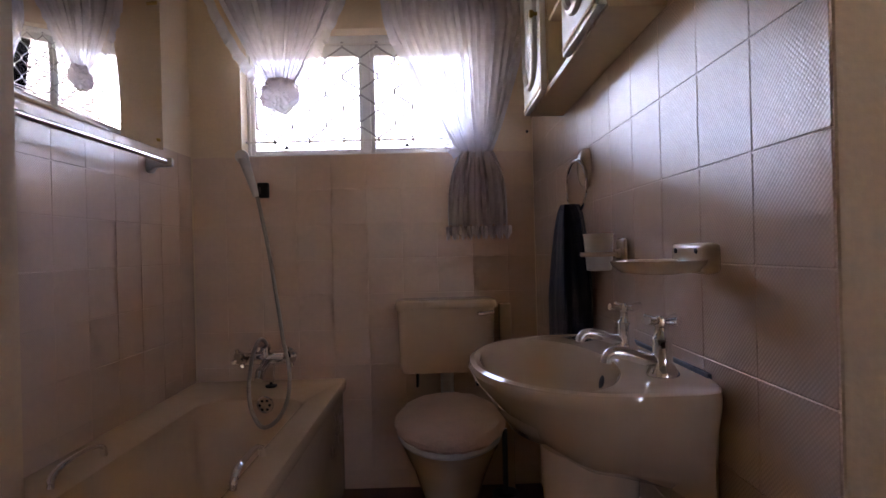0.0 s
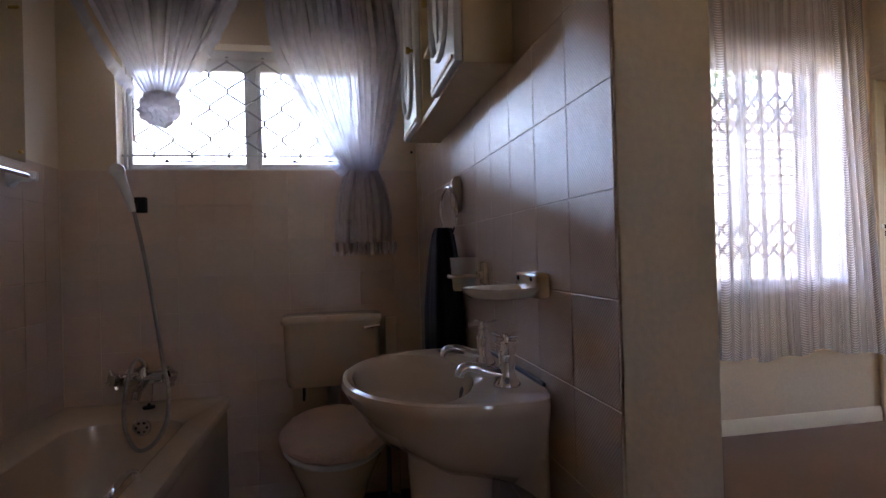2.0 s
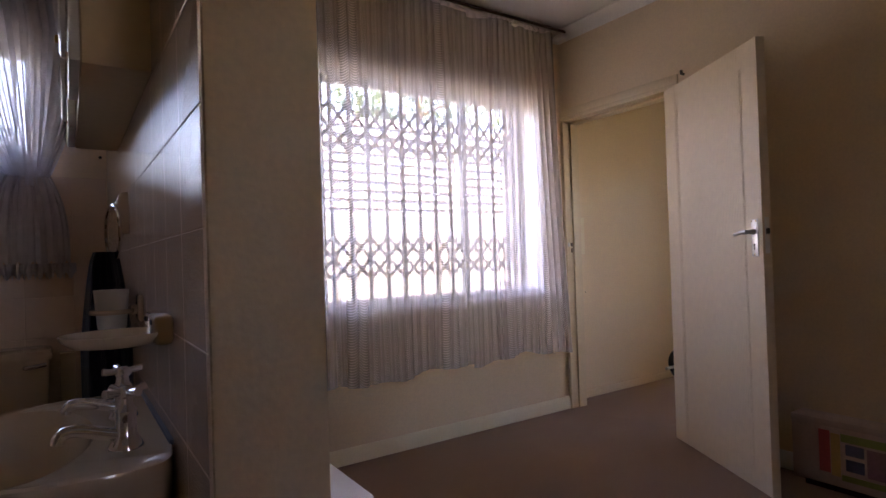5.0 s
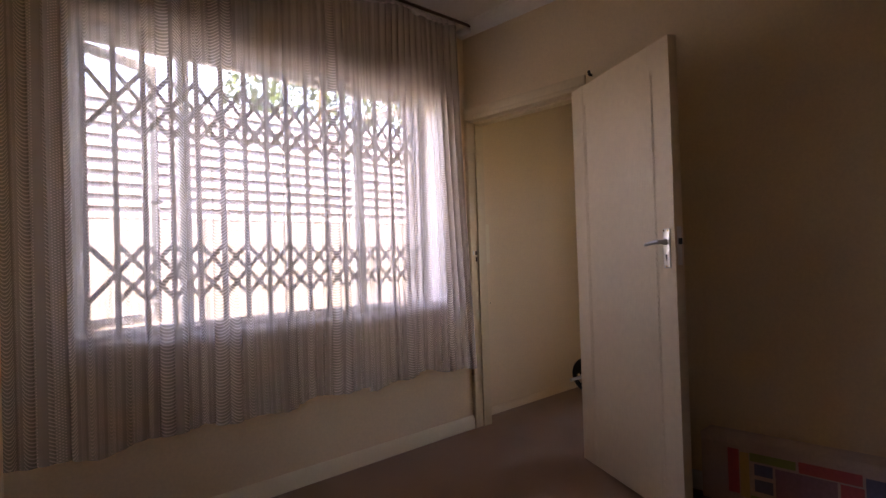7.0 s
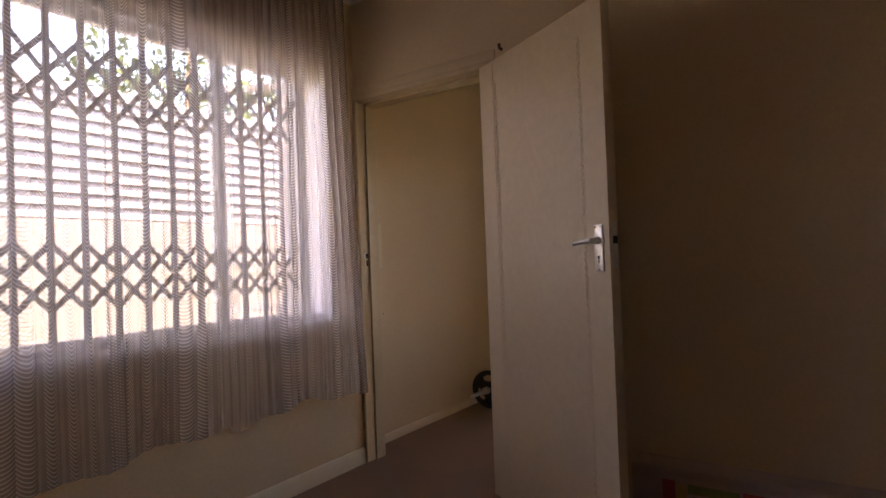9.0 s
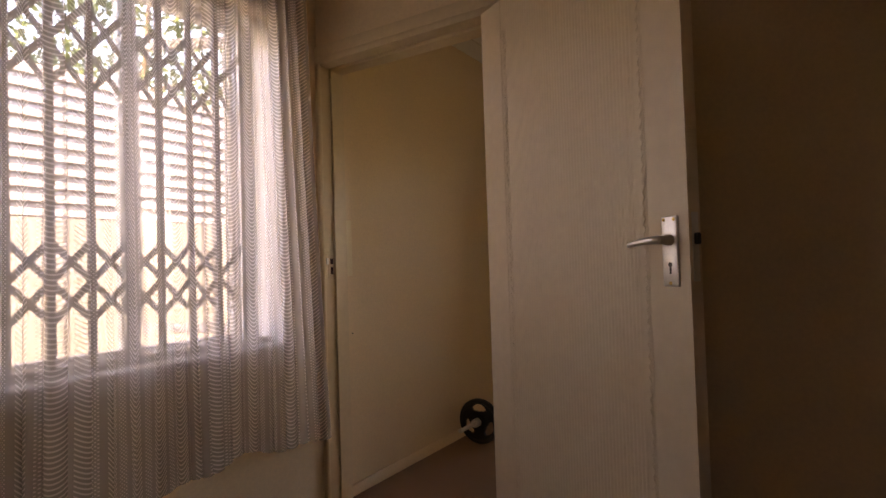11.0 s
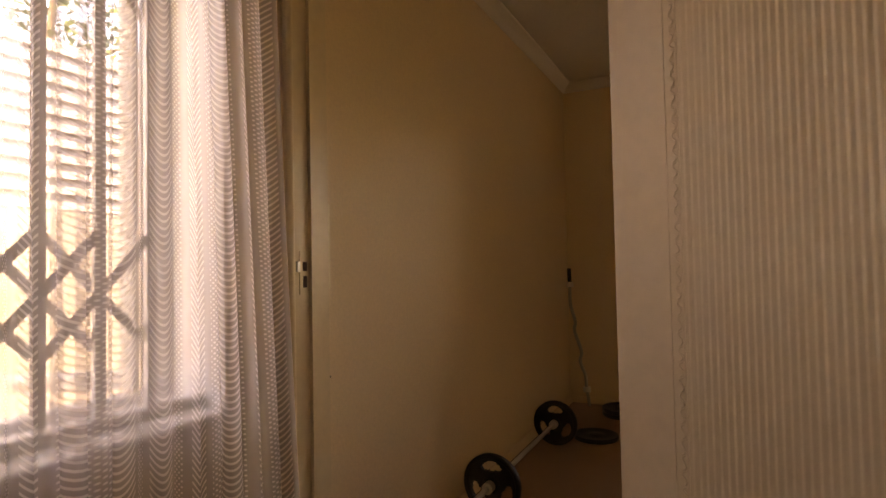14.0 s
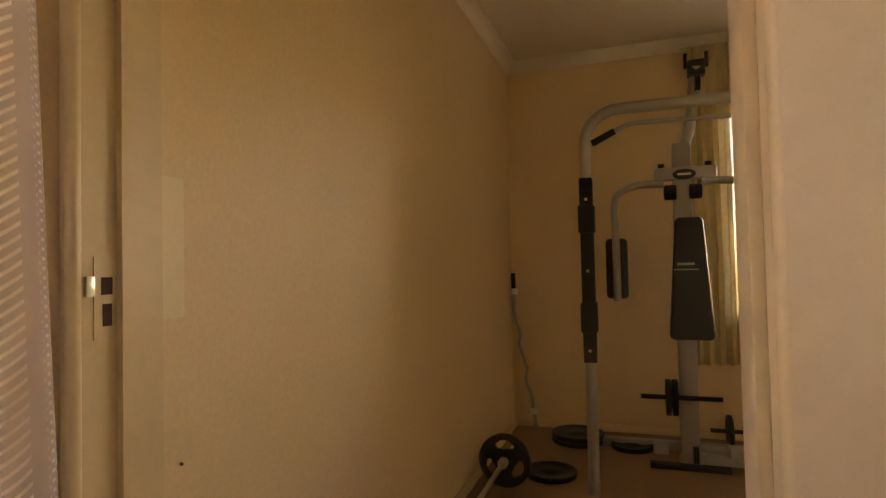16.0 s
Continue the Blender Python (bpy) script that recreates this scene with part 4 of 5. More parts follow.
def lace_curtain(x0, x1, z0, folds, amp, seed, bunches, flare=0.0, y0=2.655, tall=2.665):
    c = thing("lace_curtain", ((x0 + x1) / 2, y0, z0), "cream lace net curtain hanging in folds across the bedroom window", "curtain", "bedroom curtains")
    part("cloth", sheet(lace_fn(x0, x1, z0, tall - 0.03, y0, folds, amp, seed, flare, bunches), int(folds * 16), 34, ((x1 - x0) * 1.45, 2.2)), LACE, c)
    part("heading", sheet(lace_fn(x0, x1, tall - 0.045, tall - 0.002, y0 - 0.002, folds, amp * 0.7, seed, 0, bunches), int(folds * 16), 2, ((x1 - x0) * 1.45, 0.045)), SHEER_DENSE, c)


lace_curtain(0.62, 1.50, 0.42, 15, 0.017, 1.0, ((0.05, 0.05), (0.32, 0.07), (0.83, 0.08)))
lace_curtain(1.46, 2.42, 0.43, 17, 0.017, 2.4, ((0.12, 0.07), (0.45, 0.04), (0.77, 0.10)))
lace_curtain(2.38, 3.13, 0.44, 15, 0.018, 4.1, ((0.38, 0.09), (0.95, 0.20)), flare=0.08)
rod2 = thing("curtain_rail", (1.9, 2.64, 2.66), "dark wooden curtain rod with white end blocks", "curtain rod")
part("rod", sweep([(0.62, 2.615, 2.655), (3.235, 2.615, 2.655)], 0.010, 10), DARK_WOOD, rod2)
for x in (0.66, 2.75, 3.19):
    part("bracket", box(x, x + 0.05, 2.615, YW, 2.615, 2.645, bevel=0.004), WHITE_PAINT, rod2)

# ---- door frame and door ----
fr = thing("door_frame", (3.32, 2.27, 0), "cream painted steel door frame", "door frame", kind="structure")
part("jamb", boxes((3.250, 3.392, 2.695, 2.7205, 0, 2.04), (3.318, 3.392, 2.684, 2.695, 0, 2.04), bevel=0.0), FRAME_PAINT, fr)
part("jamb", boxes((3.250, 3.392, 1.826, 1.852, 0, 2.04), (3.250, 3.261, 1.785, 1.826, 0, 2.04), (3.318, 3.392, 1.852, 1.866, 0, 2.04), bevel=0.002), FRAME_PAINT, fr)
part("head", boxes((3.250, 3.392, 1.785, 2.7205, 2.045, 2.074), (3.250, 3.261, 1.785, 2.7205, 2.074, 2.125), (3.318, 3.392, 1.852, 2.695, 2.030, 2.045), bevel=0.002), FRAME_PAINT, fr)
for y in (2.700, 1.848):
    part("rolled_edge", sweep([(3.252, y, 0.001), (3.252, y, 2.045)], 0.011, 10), FRAME_PAINT, fr)
# Thin rectangle in a paler cream than the wall round it.
part("pale_patch", box(3.47, 3.60, YG - 0.0012, YG - 0.0002, 1.09, 1.37), PATCH, wall_gym_side, "paler rectangular patch")
keep = part("strike_plate", box(3.279, 3.310, 2.6925, 2.6948, 1.088, 1.205), FRAME_PAINT, fr)
# Flat dark plates paint the shade inside the two holes.
part("latch_hole_shade", box(3.290, 3.308, 2.6918, 2.6924, 1.151, 1.176), RED_DARK, keep)
part("bolt_hole_shade", box(3.292, 3.307, 2.6918, 2.6924, 1.106, 1.138), RED_DARK, keep)
part("lip", box(3.266, 3.279, 2.690, 2.6946, 1.149, 1.178, bevel=0.001), STEEL, keep)
hook = thing("door_hook", (3.25, 1.75, 2.10), "small brown hook above the door frame", "hook")
part("hook", sweep(curve_points([(3.261, 1.75, 2.115), (3.245, 1.75, 2.115), (3.238, 1.75, 2.122), (3.238, 1.75, 2.134)], 4), 0.008, 8), BARK, hook)

DM = Matrix(((-0.480, -0.877, 0, 3.223), (-0.877, 0.480, 0, 1.855), (0, 0, 1, 0), (0, 0, 0, 1)))
# local x runs from the hinge to the free edge, local y stands out of the visible face
door = thing("door_1", (3.05, 1.5, 0.012), "beige ribbed flush door standing wide open", "door", kind="structure")
DW = 0.833


def dpart(name, bm, mt, parent, label=""):
    turned(bm, DM)
    bmesh.ops.recalc_face_normals(bm, faces=bm.faces[:])
    return part(name, bm, mt, parent, label)


dpart("slab", box(0, DW, -0.040, -0.003, 0.012, 2.036, bevel=0.0015), DOOR_PAINT, door)
dpart("margin", boxes((0.0005, 0.118, -0.003, 0, 0.013, 2.035), (0.722, DW - 0.0005, -0.003, 0, 0.013, 2.035), (0.118, 0.722, -0.003, -0.0013, 0.013, 2.035)), DOOR_PAINT, door)
ribs = bmesh.new()
NR = 44
prof = []
for k in range(NR):
    x = 0.150 + 0.540 / NR * k
    w = 0.540 / NR
    prof += [(x, -0.0012), (x + w * 0.2, -0.0003), (x + w * 0.42, 0.0002), (x + w * 0.64, -0.0003), (x + w * 0.84, -0.0012)]
prof.append((0.690, -0.0012))
lo = [ribs.verts.new((x, y, 0.014)) for x, y in prof]
hi = [ribs.verts.new((x, y, 2.034)) for x, y in prof]
for i in range(len(prof) - 1):
    ribs.faces.new((lo[i], lo[i + 1], hi[i + 1], hi[i]))
dpart("ribbed_panel", ribs, DOOR_PAINT, door, "panel of fine upright ribs")
for x in (0.134, 0.706):
    bead = bmesh.new()
    for k in range(135):
        z = 0.105 + 0.0135 * k
        s = 1 if k % 2 else -1
        sweep(curve_points([(x - 0.0035 * s, -0.0012, z), (x + 0.003 * s, 0.0001, z + 0.005), (x + 0.003 * s, 0.0001, z + 0.0095), (x - 0.0035 * s, -0.0012, z + 0.0133)], 3), 0.0013, 5, bead)
    sweep([(x + 0.0085, -0.0014, 0.102), (x + 0.0085, -0.0014, 1.928)], 0.0013, 5, bead)
    dpart("carved_bead", bead, DOOR_PAINT, door, "narrow carved rope border")
han = dpart("handle", loft([[Vector((q.y, d, q.x)) for q in rounded(1.068 + g, 1.234 - g, 0.760 + g, 0.804 - g, 0.003, 0, 4)] for d, g in ((0.0003, 0), (0.004, 0), (0.006, 0.003))]), STEEL, door, "worn steel lever handle on a long plate")
dpart("boss", lathe([(0.013, 0), (0.013, 0.012), (0.010, 0.016), (0.009, 0.042), (0, 0.043)], (0.784, 0.006, 1.178), (0, 1, 0), 20), STEEL, han)
dpart("lever", sweep(curve_points([(0.786, 0.044, 1.178), (0.774, 0.049, 1.178), (0.745, 0.050, 1.176), (0.708, 0.047, 1.171), (0.694, 0.044, 1.168)], 6), 0.0095, 12, taper=lambda t: 1.1 - 0.45 * t), STEEL, han)
# Raised dark shape paints the shade inside the keyhole.
key = lathe([(0.0055, 0), (0.0055, 0.001), (0, 0.0012)], (0.783, 0.006, 1.120), (0, 1, 0), 14)
box(0.7805, 0.7855, 0.006, 0.0071, 1.098, 1.118, bm=key)
dpart("keyhole_shade", key, DARK_STEEL, han)
for x, z in ((0.768, 1.226), (0.796, 1.226), (0.782, 1.076)):
    dpart("screw", lathe([(0.0042, 0), (0.0036, 0.0015), (0, 0.002)], (x, 0.006, z), (0, 1, 0), 10), GOLD, han)
lock = dpart("lock_plate", box(DW + 0.0003, DW + 0.0015, -0.031, -0.009, 1.08, 1.24), STEEL, door)
dpart("latch_bolt", box(DW + 0.001, DW + 0.012, -0.027, -0.013, 1.165, 1.192, bevel=0.003), DARK_STEEL, lock)
for z in (0.25, 1.80):
    dpart("hinge", sweep([(-0.004, -0.043, z), (-0.004, -0.043, z + 0.10)], 0.006, 10), FRAME_PAINT, door)

# ---- low things in the bedroom ----
cart = thing("printed_carton", (3.12, 0.55, 0), "low cardboard carton with bright printed pictures against the wall", "carton")
part("box", box(3.12, 3.238, -0.30, 1.175, 0.03, 0.325, bevel=0.006), CARD, cart)
# Dark inset block stands in for the shaded gap under the carton.
part("gap_shade", boxes((3.14, 3.22, -0.25, 1.13, 0.0, 0.03)), RED_DARK, cart)
part("lid_edge", box(3.114, 3.120, -0.298, 1.173, 0.294, 0.323, bevel=0.002), CARD, cart)
for mt, y0, y1, z0, z1 in ((CARD_RED, 1.015, 1.060, 0.10, 0.32), (CARD_YELLOW, 0.975, 1.012, 0.09, 0.31), (CARD_GREEN, 0.80, 0.972, 0.275, 0.315), (CARD_BLUE, 0.885, 0.955, 0.21, 0.265), (CARD_BLUE, 0.885, 0.955, 0.13, 0.19),
                           (CARD_MAUVE, 0.66, 0.875, 0.12, 0.262), (CARD_GREEN, 0.80, 0.972, 0.075, 0.105), (CARD_RED, 0.70, 0.78, 0.045, 0.095), (CARD_RED, 0.58, 0.79, 0.268, 0.32), (CARD_BLUE, 0.50, 0.57, 0.10, 0.31), (CARD_RED, 0.575, 0.65, 0.11, 0.26)):
    part("printed_patch", box(3.1185, 3.1198, y0, y1, z0 * 0.86, z1 * 0.86), mt, cart)
stand = thing("white_stool", (0.80, 1.5, 0), "low white plastic stool with rounded corners beside the wall", "stool")
part("top", loft([rounded(0.612, 0.990, 1.272, 1.75, 0.05, 0.425), rounded(0.606, 0.997, 1.266, 1.756, 0.055, 0.432), rounded(0.606, 0.997, 1.266, 1.756, 0.055, 0.446), rounded(0.612, 0.990, 1.272, 1.75, 0.05, 0.452)]), WHITE_PAINT, stand)
for x, y in ((0.66, 1.32), (0.94, 1.32), (0.66, 1.70), (0.94, 1.70)):
    part("leg", sweep([(x, y, 0), (x, y, 0.425)], 0.02, 10, taper=lambda t: 0.8 + 0.4 * t), WHITE_PAINT, stand)

# ---- exercise room ----
GX, GY = 5.62, 2.195
gym = thing("home_gym", (6.0, 1.65, 0), "silver-grey tubular home gym with black padded backrest", "exercise machine")
part("front_frame", sweep([(GX, GY, 0.02), (GX, GY, 1.0), (GX, GY, 1.79)] + [(GX, GY - 0.17 * (1 - math.cos(a)), 1.778 + 0.17 * math.sin(a)) for a in (math.pi / 16 * k for k in range(9))] + [(GX, 1.7, 1.948), (GX, 1.22, 1.948)] + [(GX, 1.22 - 0.17 * math.sin(a), 1.778 + 0.17 * math.cos(a)) for a in (math.pi / 16 * k for k in range(9))] + [(GX, 1.05, 1.0), (GX, 1.05, 0.02)], 0.029, 14), GREY_TUBE, gym)
for y, yy in ((GY, 1), (1.05, -1)):
    part("sleeve", box(GX - 0.032, GX + 0.032, y - 0.032, y + 0.032, 0.68, 1.61, bevel=0.005), BLACK_RUBBER, gym, "black sleeve with bolts")
    for z in (1.50, 1.14, 0.74):
        part("bolt", lathe([(0.008, 0), (0.006, 0.006), (0, 0.007)], (GX - 0.032, y, z), (-1, 0, 0), 10), STEEL, gym)
    for za, zb in ((1.33, 1.47), (0.83, 0.98)):
        part("bar_catch", boxes((GX - 0.05, GX + 0.04, y - 0.04, y + 0.04, za, zb), bevel=0.008), BLACK_RUBBER, gym)
part("lat_bar", sweep(curve_points([(GX + 0.08, 2.165, 1.80), (GX + 0.08, 2.06, 1.85), (GX + 0.08, 1.98, 1.882), (GX + 0.08, 1.90, 1.888), (GX + 0.08, 1.5, 1.88), (GX + 0.08, 1.25, 1.88), (GX + 0.08, 1.15, 1.85), (GX + 0.08, 1.06, 1.80)], 4), 0.013, 10), GREY_TUBE, gym)
for a, b in (((GX + 0.08, 2.165, 1.80), (GX + 0.08, 2.05, 1.855)), ((GX + 0.08, 1.06, 1.80), (GX + 0.08, 1.16, 1.855))):
    part("hand_grip", sweep([a, b], 0.018, 12), BLACK_RUBBER, gym)
MX, MY = 6.2, 1.70
part("mast", box(MX - 0.03, MX + 0.03, MY - 0.05, MY + 0.05, 0.05, 1.86, bevel=0.006), GREY_TUBE, gym)
part("boom", sweep([(MX, MY - 0.02, 1.84), (MX, MY - 0.06, 2.0), (MX - 0.05, MY - 0.085, 2.22), (MX - 0.08, MY - 0.09, 2.28)], 0.033, 10), GREY_TUBE, gym)
pul = part("pulley_head", box(MX - 0.10, MX - 0.03, MY - 0.135, MY - 0.045, 2.22, 2.31, bevel=0.008), BLACK_RUBBER, gym)
for y in (MY - 0.145, MY - 0.035):
    part("prong", sweep([(MX - 0.07, y, 2.27), (MX - 0.07, y, 2.355)], 0.010, 8), BLACK_RUBBER, pul)
part("pulley_wheel", lathe([(0.02, -0.012), (0.045, -0.012), (0.038, 0), (0.045, 0.012), (0.02, 0.012)], (MX - 0.11, MY - 0.09, 2.17), (0, 1, 0), 20), BLACK_RUBBER, pul)
part("cross_block", box(MX - 0.06, MX + 0.03, MY - 0.18, MY + 0.15, 1.645, 1.715, bevel=0.008), GREY_TUBE, gym)
badge = part("badge", loft([[Vector((MX - 0.061 - d, MY - 0.01 + 0.062 * g * math.cos(t), 1.672 + 0.030 * g * math.sin(t))) for t in (2 * math.pi * i / 28 for i in range(28))] for d, g in ((0, 1), (0.003, 1), (0.005, 0.9))]), BLACK_VINYL, gym, "black oval maker's badge")
part("badge_bar", box(MX - 0.0672, MX - 0.0661, MY - 0.045, MY + 0.025, 1.666, 1.678), WHITE_PAINT, badge)
for y in (MY - 0.14, MY + 0.11):
    part("knob", lathe([(0.008, 0), (0.018, 0.008), (0.018, 0.025), (0, 0.028)], (MX - 0.03, y, 1.715), n=14), BLACK_RUBBER, gym)
for s in (1, -1):
    yo = MY + (0.37 if s > 0 else -0.52)
    arm = part("butterfly_arm", sweep(curve_points([(MX - 0.05, MY + s * 0.10, 1.625), (MX - 0.06, MY + s * 0.22, 1.625), (MX - 0.08, yo - s * 0.06, 1.60), (MX - 0.10, yo, 1.53), (MX - 0.10, yo, 1.30), (MX - 0.10, yo, 0.955)], 7), 0.022, 12), GREY_TUBE, gym)
    part("arm_pad", box(MX - 0.065, MX + 0.01, yo - 0.062, yo + 0.062, 0.965, 1.32, bevel=0.025, seg=3), BLACK_VINYL, arm)
    part("roller", lathe([(0, 0), (0.04, 0), (0.043, 0.006), (0.043, 0.06), (0.03, 0.066), (0, 0.066)], (MX - 0.07, MY + s * 0.035, 1.57), (0, s, 0), 18), BLACK_RUBBER, gym)


def back_ring(w0, x):
    pts = []
    for q in rounded(0.735, 1.425, -0.118, 0.118, 0.03, 0, 6):
        k = 1.0 if q.x < 1.15 else 1.0 - 0.42 * (q.x - 1.15) / 0.275
        pts.append(Vector((x, MY - 0.025 + (q.y) * k * w0, 1.08 + (q.x - 1.08) * (0.99 if w0 < 1 else 1))))
    return pts


rest = part("backrest", loft([back_ring(1, MX - 0.045), back_ring(1, MX - 0.085), back_ring(0.93, MX - 0.10)]), BLACK_VINYL, gym)
for z, w, h in ((1.155, 0.09, 0.014), (1.128, 0.13, 0.006)):
    part("printed_bar", box(MX - 0.1025, MX - 0.1008, MY - w / 2, MY + w / 2, z, z + h), GREY_TUBE, rest)
part("base_beam", box(MX - 0.03, MX + 0.35, MY - 0.03, MY + 0.03, 0.03, 0.09, bevel=0.005), GREY_TUBE, gym)
part("base_cross", box(MX - 0.03, MX + 0.03, 1.05, MY + 0.06, 0.03, 0.085, bevel=0.005), GREY_TUBE, gym)
part("base_cross", box(MX + 0.28, MX + 0.34, 1.2, 2.25, 0.0, 0.05, bevel=0.005), GREY_TUBE, gym)
part("floor_foot", boxes((MX - 0.07, MX - 0.01, MY - 0.20, MY + 0.22, 0.0, 0.03), bevel=0.004), BLACK_RUBBER, gym)
part("lower_pulley", lathe([(0.02, -0.012), (0.05, -0.012), (0.042, 0), (0.05, 0.012), (0.02, 0.012)], (MX - 0.09, MY - 0.02, 0.10), (0, 1, 0), 20), BLACK_RUBBER, gym)
part("foot_plate", boxes((MX - 0.09, MX - 0.02, MY + 0.12, MY + 0.20, 0.09, 0.15), bevel=0.006), GREY_TUBE, gym)
part("foot_plate", boxes((MX - 0.09, MX - 0.02, MY - 0.27, MY - 0.19, 0.09, 0.15), bevel=0.006), GREY_TUBE, gym)


def plate_profile(r, w):
    return [(0.014, -w), (0.035, -w), (0.045, -w * 0.6), (r * 0.72, -w * 0.6), (r * 0.80, -w), (r * 0.98, -w), (r, -w * 0.7), (r, w * 0.7), (r * 0.98, w), (r * 0.80, w), (r * 0.72, w * 0.6), (0.045, w * 0.6), (0.035, w), (0.014, w)]


def weight_plate(at, axis, r=0.14, w=0.014, label="black iron weight plate lying on the carpet"):
    t = thing("weight_plate", at, label, "weight plate", "loose weight plates")
    p = part("disc", lathe(plate_profile(r, w), at, axis, 36), DARK_STEEL, t)
    return t


def grip_plate(at, r, w, n=96):
    """A plate across the x axis, pierced by three oval hand holes."""
    bm = bmesh.new()
    radii = [0.014 + (r - 0.014) * k / 20 for k in range(21)]

    def solid(i, j):
        if not 0 <= i < 20:
            return False
        rm, a = (radii[i] + radii[i + 1]) / 2, 2 * math.pi * (j + 0.5) / n
        d = (a - math.pi / 2 + math.pi / 3) % (2 * math.pi / 3) - math.pi / 3
        return ((rm / r - 0.60) / 0.17) ** 2 + (d / 0.62) ** 2 > 1

    def thick(i):
        k = radii[i] / r
        return w if k < 0.3 or 0.84 < k < 0.97 else w * 0.62

    grid = {}

    def vert(i, j, f):
        key = (i, j % n, f)
        if key not in grid:
            a = 2 * math.pi * j / n
            grid[key] = bm.verts.new((at[0] + f * thick(i), at[1] + radii[i] * math.cos(a), at[2] + radii[i] * math.sin(a)))
        return grid[key]

    for i in range(20):
        for j in range(n):
            if not solid(i, j):
                continue
            for f in (-1, 1):
                bm.faces.new([vert(i, j, f), vert(i + 1, j, f), vert(i + 1, j + 1, f), vert(i, j + 1, f)][::f])
            for (di, dj), (p, q) in (((-1, 0), ((i, j), (i, j + 1))), ((1, 0), ((i + 1, j), (i + 1, j + 1))), ((0, -1), ((i, j), (i + 1, j))), ((0, 1), ((i, j + 1), (i + 1, j + 1)))):
                if not solid(i + di, (j + dj) % n):
                    bm.faces.new((vert(*p, -1), vert(*q, -1), vert(*q, 1), vert(*p, 1)))
    bmesh.ops.recalc_face_normals(bm, faces=bm.faces[:])
    return bm


bar = thing("barbell", (5.05, 2.655, 0), "steel barbell with black grip plates lying along the wall", "barbell")
part("bar", sweep([(4.30, 2.655, 0.142), (6.0, 2.655, 0.142)], 0.0125, 12), STEEL, bar)
for x in (4.54, 5.64):
    part("plate", grip_plate((x, 2.655, 0.142), 0.140, 0.016), DARK_STEEL, bar, "iron plate with three oval hand holes")
    part("collar", lathe([(0.013, -0.02), (0.026, -0.02), (0.026, 0.02), (0.013, 0.02)], (x - 0.045, 2.655, 0.142), (1, 0, 0), 18), STEEL, bar)
ezb = thing("curl_bar", (6.72, 2.72, 0), "cranked steel curl bar leaning in the corner", "curl bar")
part("bar", sweep(curve_points([(6.66, 2.655, 0.012), (6.68, 2.68, 0.16), (6.69, 2.69, 0.25), (6.70, 2.73, 0.36), (6.705, 2.72, 0.44), (6.72, 2.775, 0.60), (6.73, 2.77, 0.68), (6.745, 2.81, 0.82), (6.76, 2.815, 0.96), (6.77, 2.82, 1.11)], 6), 0.0125, 10), GREY_TUBE, ezb)
part("grip", sweep([(6.7605, 2.8155, 0.99), (6.7705, 2.8205, 1.115)], 0.0165, 12), BLACK_RUBBER, ezb, "black rubber grip end")
for z, x, y in ((0.14, 6.677, 2.677), (0.98, 6.761, 2.815)):
    part("collar", lathe([(0.013, -0.02), (0.03, -0.02), (0.03, 0.02), (0.013, 0.02)], (x, y, z), (0.12, 0.1, 1), 14), STEEL, ezb)
for at, r in (((5.88, 2.45, 0.016), 0.145), ((6.53, 2.36, 0.016), 0.17), ((6.53, 2.36, 0.048), 0.17), ((6.47, 2.02, 0.016), 0.13)):
    weight_plate(at, (0, 0, 1), r)
for at, half, r in (((6.08, 1.75, 0.42), 0.21, 0.10), ((6.60, 1.39, 0.11), 0.16, 0.10)):
    db = thing("dumbbell", at, "black dumbbell with iron plates", "dumbbell", "dumbbells")
    part("rod", sweep([(at[0], at[1] - half, at[2]), (at[0], at[1] + half, at[2])], 0.013, 10), DARK_STEEL, db)
    for o in (0.03, 0.065) if at[2] > 0.3 else (-0.05, 0.05):
        part("plate", lathe(plate_profile(r, 0.013), (at[0], at[1] + o, at[2]), (0, 1, 0), 28), DARK_STEEL, db)
part("rack_arm", box(6.06, 6.17, 1.66, 1.70, 0.385, 0.407, bevel=0.004), GREY_TUBE, gym)


def drape(y0, y1, folds, seed):
    """A lined curtain pushed aside, in deep folds."""
    def fn(s, t):
        ph = 2 * math.pi * folds * s + 0.8 * math.sin(5 * s + seed) + 0.3 * math.sin(2 * t + seed)
        return Vector((6.735 + (0.030 + 0.010 * math.sin(7 * s + seed)) * math.sin(ph) * (1.1 - 0.3 * t), y0 + (y1 - y0) * s + 0.012 * math.sin(2 * ph), 0.50 + 0.008 * math.sin(ph) * (1 - t) + 2.08 * t))

    d = thing("drape", (6.735, (y0 + y1) / 2, 0.5), "cream lined curtain pushed aside at the exercise room window", "curtain", "exercise room curtains")
    part("cloth", sheet(fn, int(folds * 16), 16, (1.2, 2.1)), DRAPE, d)
    def head(s, t):
        return fn(s, 1.0) + Vector((-0.003, 0, -0.05 + 0.07 * t))
    part("heading", sheet(head, int(folds * 16), 2, (1.2, 0.07)), DRAPE, d)


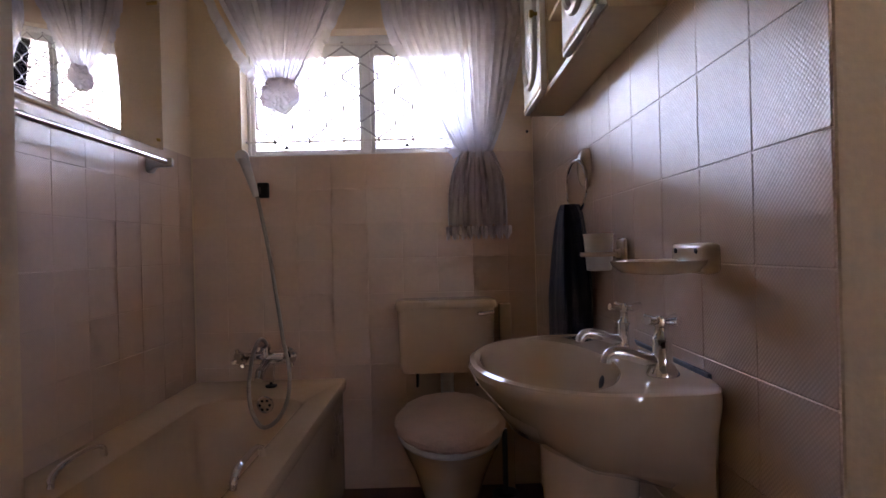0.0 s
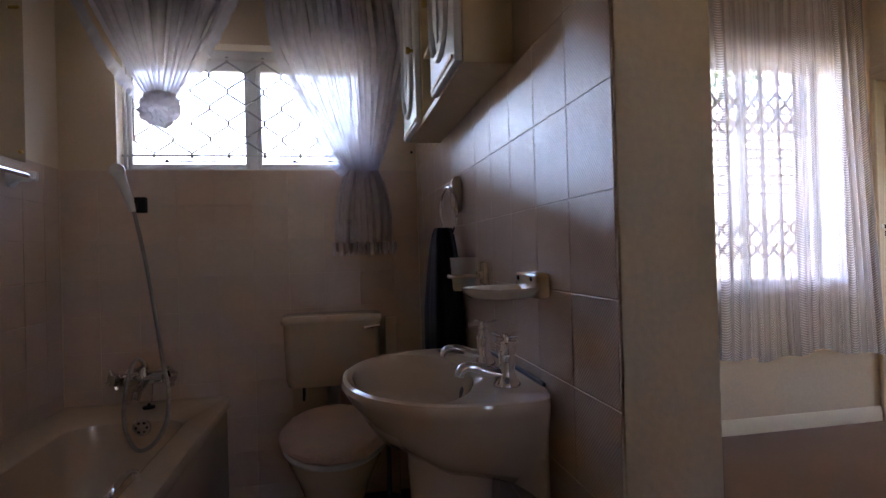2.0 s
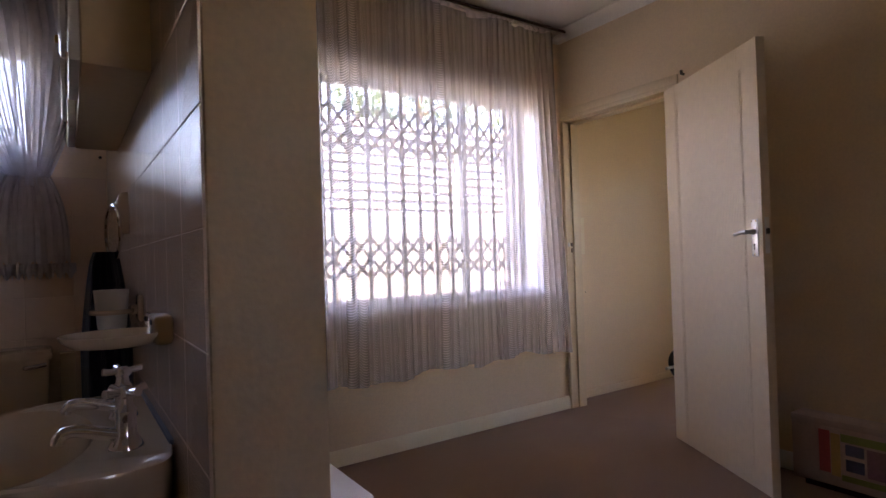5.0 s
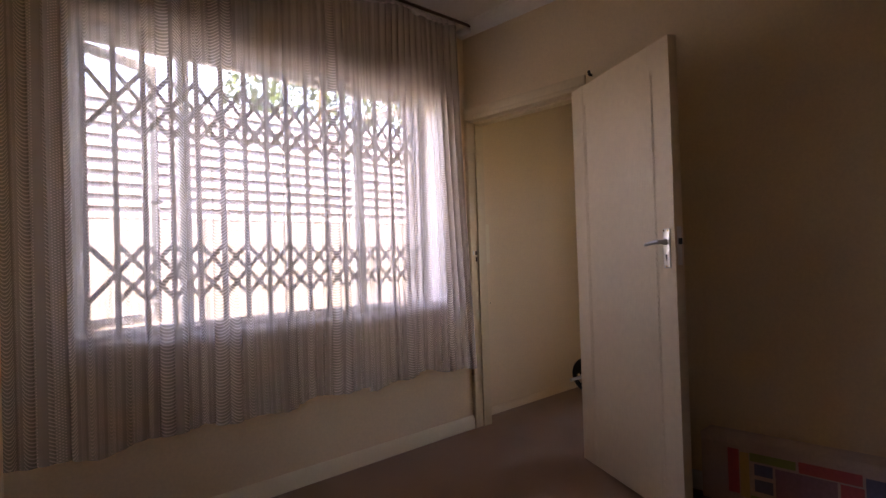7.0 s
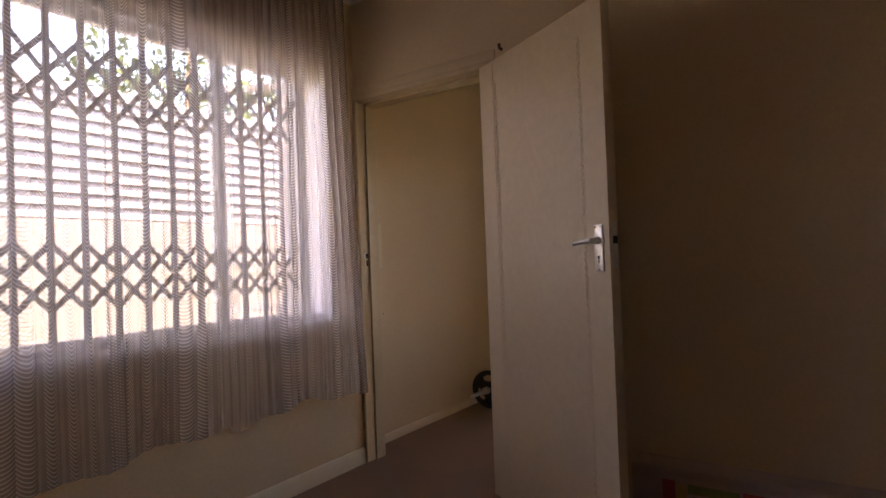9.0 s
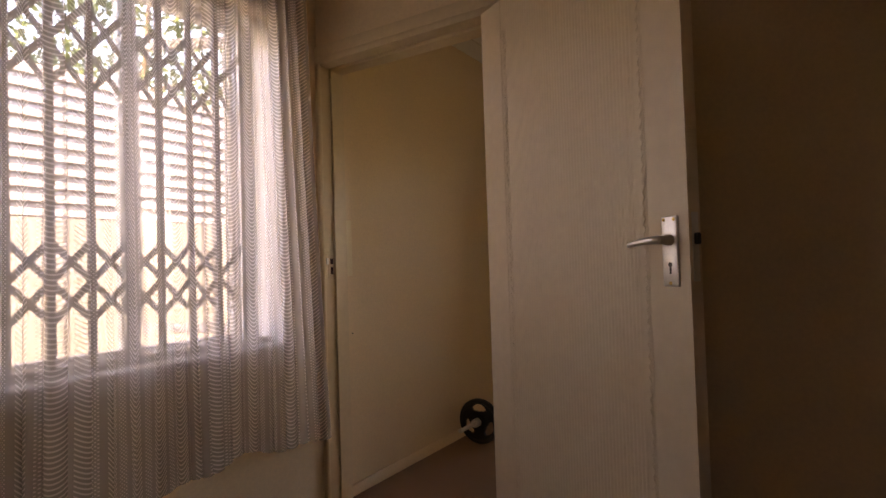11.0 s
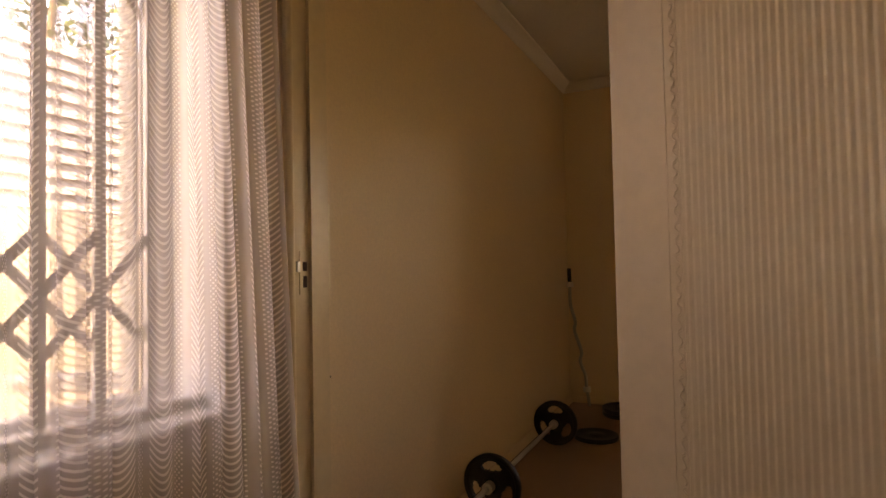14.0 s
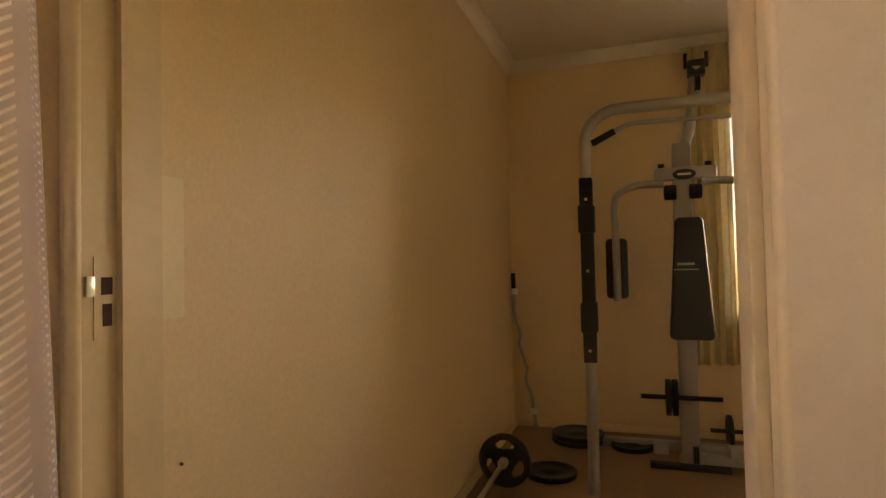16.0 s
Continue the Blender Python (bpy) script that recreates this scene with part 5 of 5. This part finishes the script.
drape(1.285, 1.60, 5, 1.0)
drape(-0.74, -0.44, 5, 3.0)
rod3 = thing("drape_rail", (6.735, 0.8, 2.60), "white curtain rail in the exercise room", "curtain rod")
part("rail", boxes((6.72, 6.75, -0.79, 1.64, 2.60, 2.625), (6.75, XG, 1.55, 1.58, 2.60, 2.62), (6.75, XG, -0.70, -0.67, 2.60, 2.62), bevel=0.003), WHITE_PAINT, rod3)
gw = thing("window_3", (6.9, 0.76, 0.8), "white steel window between two drawn-back curtains", "window", kind="structure")
part("window_frame", boxes((6.90, 6.94, -0.548, -0.51, 0.8, 2.2), (6.90, 6.94, 1.34, 1.378, 0.8, 2.2), (6.90, 6.94, -0.51, 1.34, 0.8, 0.84), (6.90, 6.94, -0.51, 1.34, 2.16, 2.2), (6.90, 6.94, 0.40, 0.43, 0.84, 2.16), bevel=0.002), WHITE_PAINT, gw)

p = part("pane", box(6.918, 6.922, -0.511, 1.341, 0.839, 2.161), GLASS, gw)
p.visible_shadow = False

# ---- wall tiles ----
TS, GAP = 0.154, 0.0011
tile_meshes = {}


def tile_mesh(w, h):
    key = (round(w, 3), round(h, 3))
    if key not in tile_meshes:
        rows = [rounded(-w / 2, w / 2, -h / 2, h / 2, 0.002, 0.0, 2), rounded(-w / 2, w / 2, -h / 2, h / 2, 0.002, 0.0022, 2), rounded(-w / 2 + 0.0012, w / 2 - 0.0012, -h / 2 + 0.0012, h / 2 - 0.0012, 0.002, 0.003, 2)]
        bm = loft(rows)
        me = bpy.data.meshes.new("tile")
        bm.to_mesh(me)
        bm.free()
        me.materials.append(TILE)
        tile_meshes[key] = me
    return tile_meshes[key]


def tile_wall(wall, m, u0, u1, ustart, v0, v1, skip=lambda u, v: False):
    """Tiles on a wall: m takes (u, v, out) to the world; courses follow the joints at 1.162 m."""
    base = BASES[wall.name]
    bed = bmesh.new()
    vs, us = [], []
    v = 1.162 - TS * 9
    while v < v1 - 0.01:
        if v + TS > v0 + 0.01:
            vs.append((max(v, v0), min(v + TS, v1)))
        v += TS
    u = ustart
    while u > u0 + 0.01:
        u -= TS
    while u < u1 - 0.01:
        if u + TS > u0 + 0.01:
            us.append((max(u, u0), min(u + TS, u1)))
        u += TS
    for a, b in us:
        for c, d in vs:
            if skip((a + b) / 2, (c + d) / 2) or b - a < 0.02 or d - c < 0.02:
                continue
            ob = new("tile", tile_mesh(b - a - GAP, d - c - GAP))
            ob.parent = wall
            tilt = Euler((random.uniform(-0.0011, 0.0011), random.uniform(-0.0011, 0.0011), 0)).to_matrix().to_4x4()
            ob.matrix_local = Matrix.Translation(-base) @ m @ Matrix.Translation(((a + b) / 2, (c + d) / 2, 0.0005)) @ tilt


RIGHT = Matrix(((0, 0, -1, XR - 0.001), (1, 0, 0, 0), (0, 1, 0, 0), (0, 0, 0, 1)))
LEFT = Matrix(((0, 0, 1, XL + 0.001), (1, 0, 0, 0), (0, 1, 0, 0), (0, 0, 0, 1)))
FAR = Matrix(((1, 0, 0, 0), (0, 0, -1, YF - 0.001), (0, 1, 0, 0), (0, 0, 0, 1)))
tile_wall(wall_divider, RIGHT, YE + 0.008, YF - 0.003, YE + 0.008, 0.0, 1.778)
tile_wall(wall_bath_window, FAR, XL + 0.008, XR - 0.008, -0.15, 0.0, 1.466, lambda u, v: u < -0.5 and v < 0.45)
tile_wall(wall_bath_left, LEFT, YE + 0.01, YF - 0.008, YE + 0.05, 0.47, 1.47)
part("grout", box(XR - 0.0034, XR - 0.0002, YE + 0.01, YF - 0.003, 0.0, 1.776), GROUT, wall_divider)
part("grout", box(XL + 0.008, XR - 0.008, YF - 0.0034, YF - 0.0002, 0.0, 1.464), GROUT, wall_bath_window)
part("grout", box(XL + 0.0002, XL + 0.0034, YE + 0.012, YF - 0.008, 0.47, 1.468), GROUT, wall_bath_left)
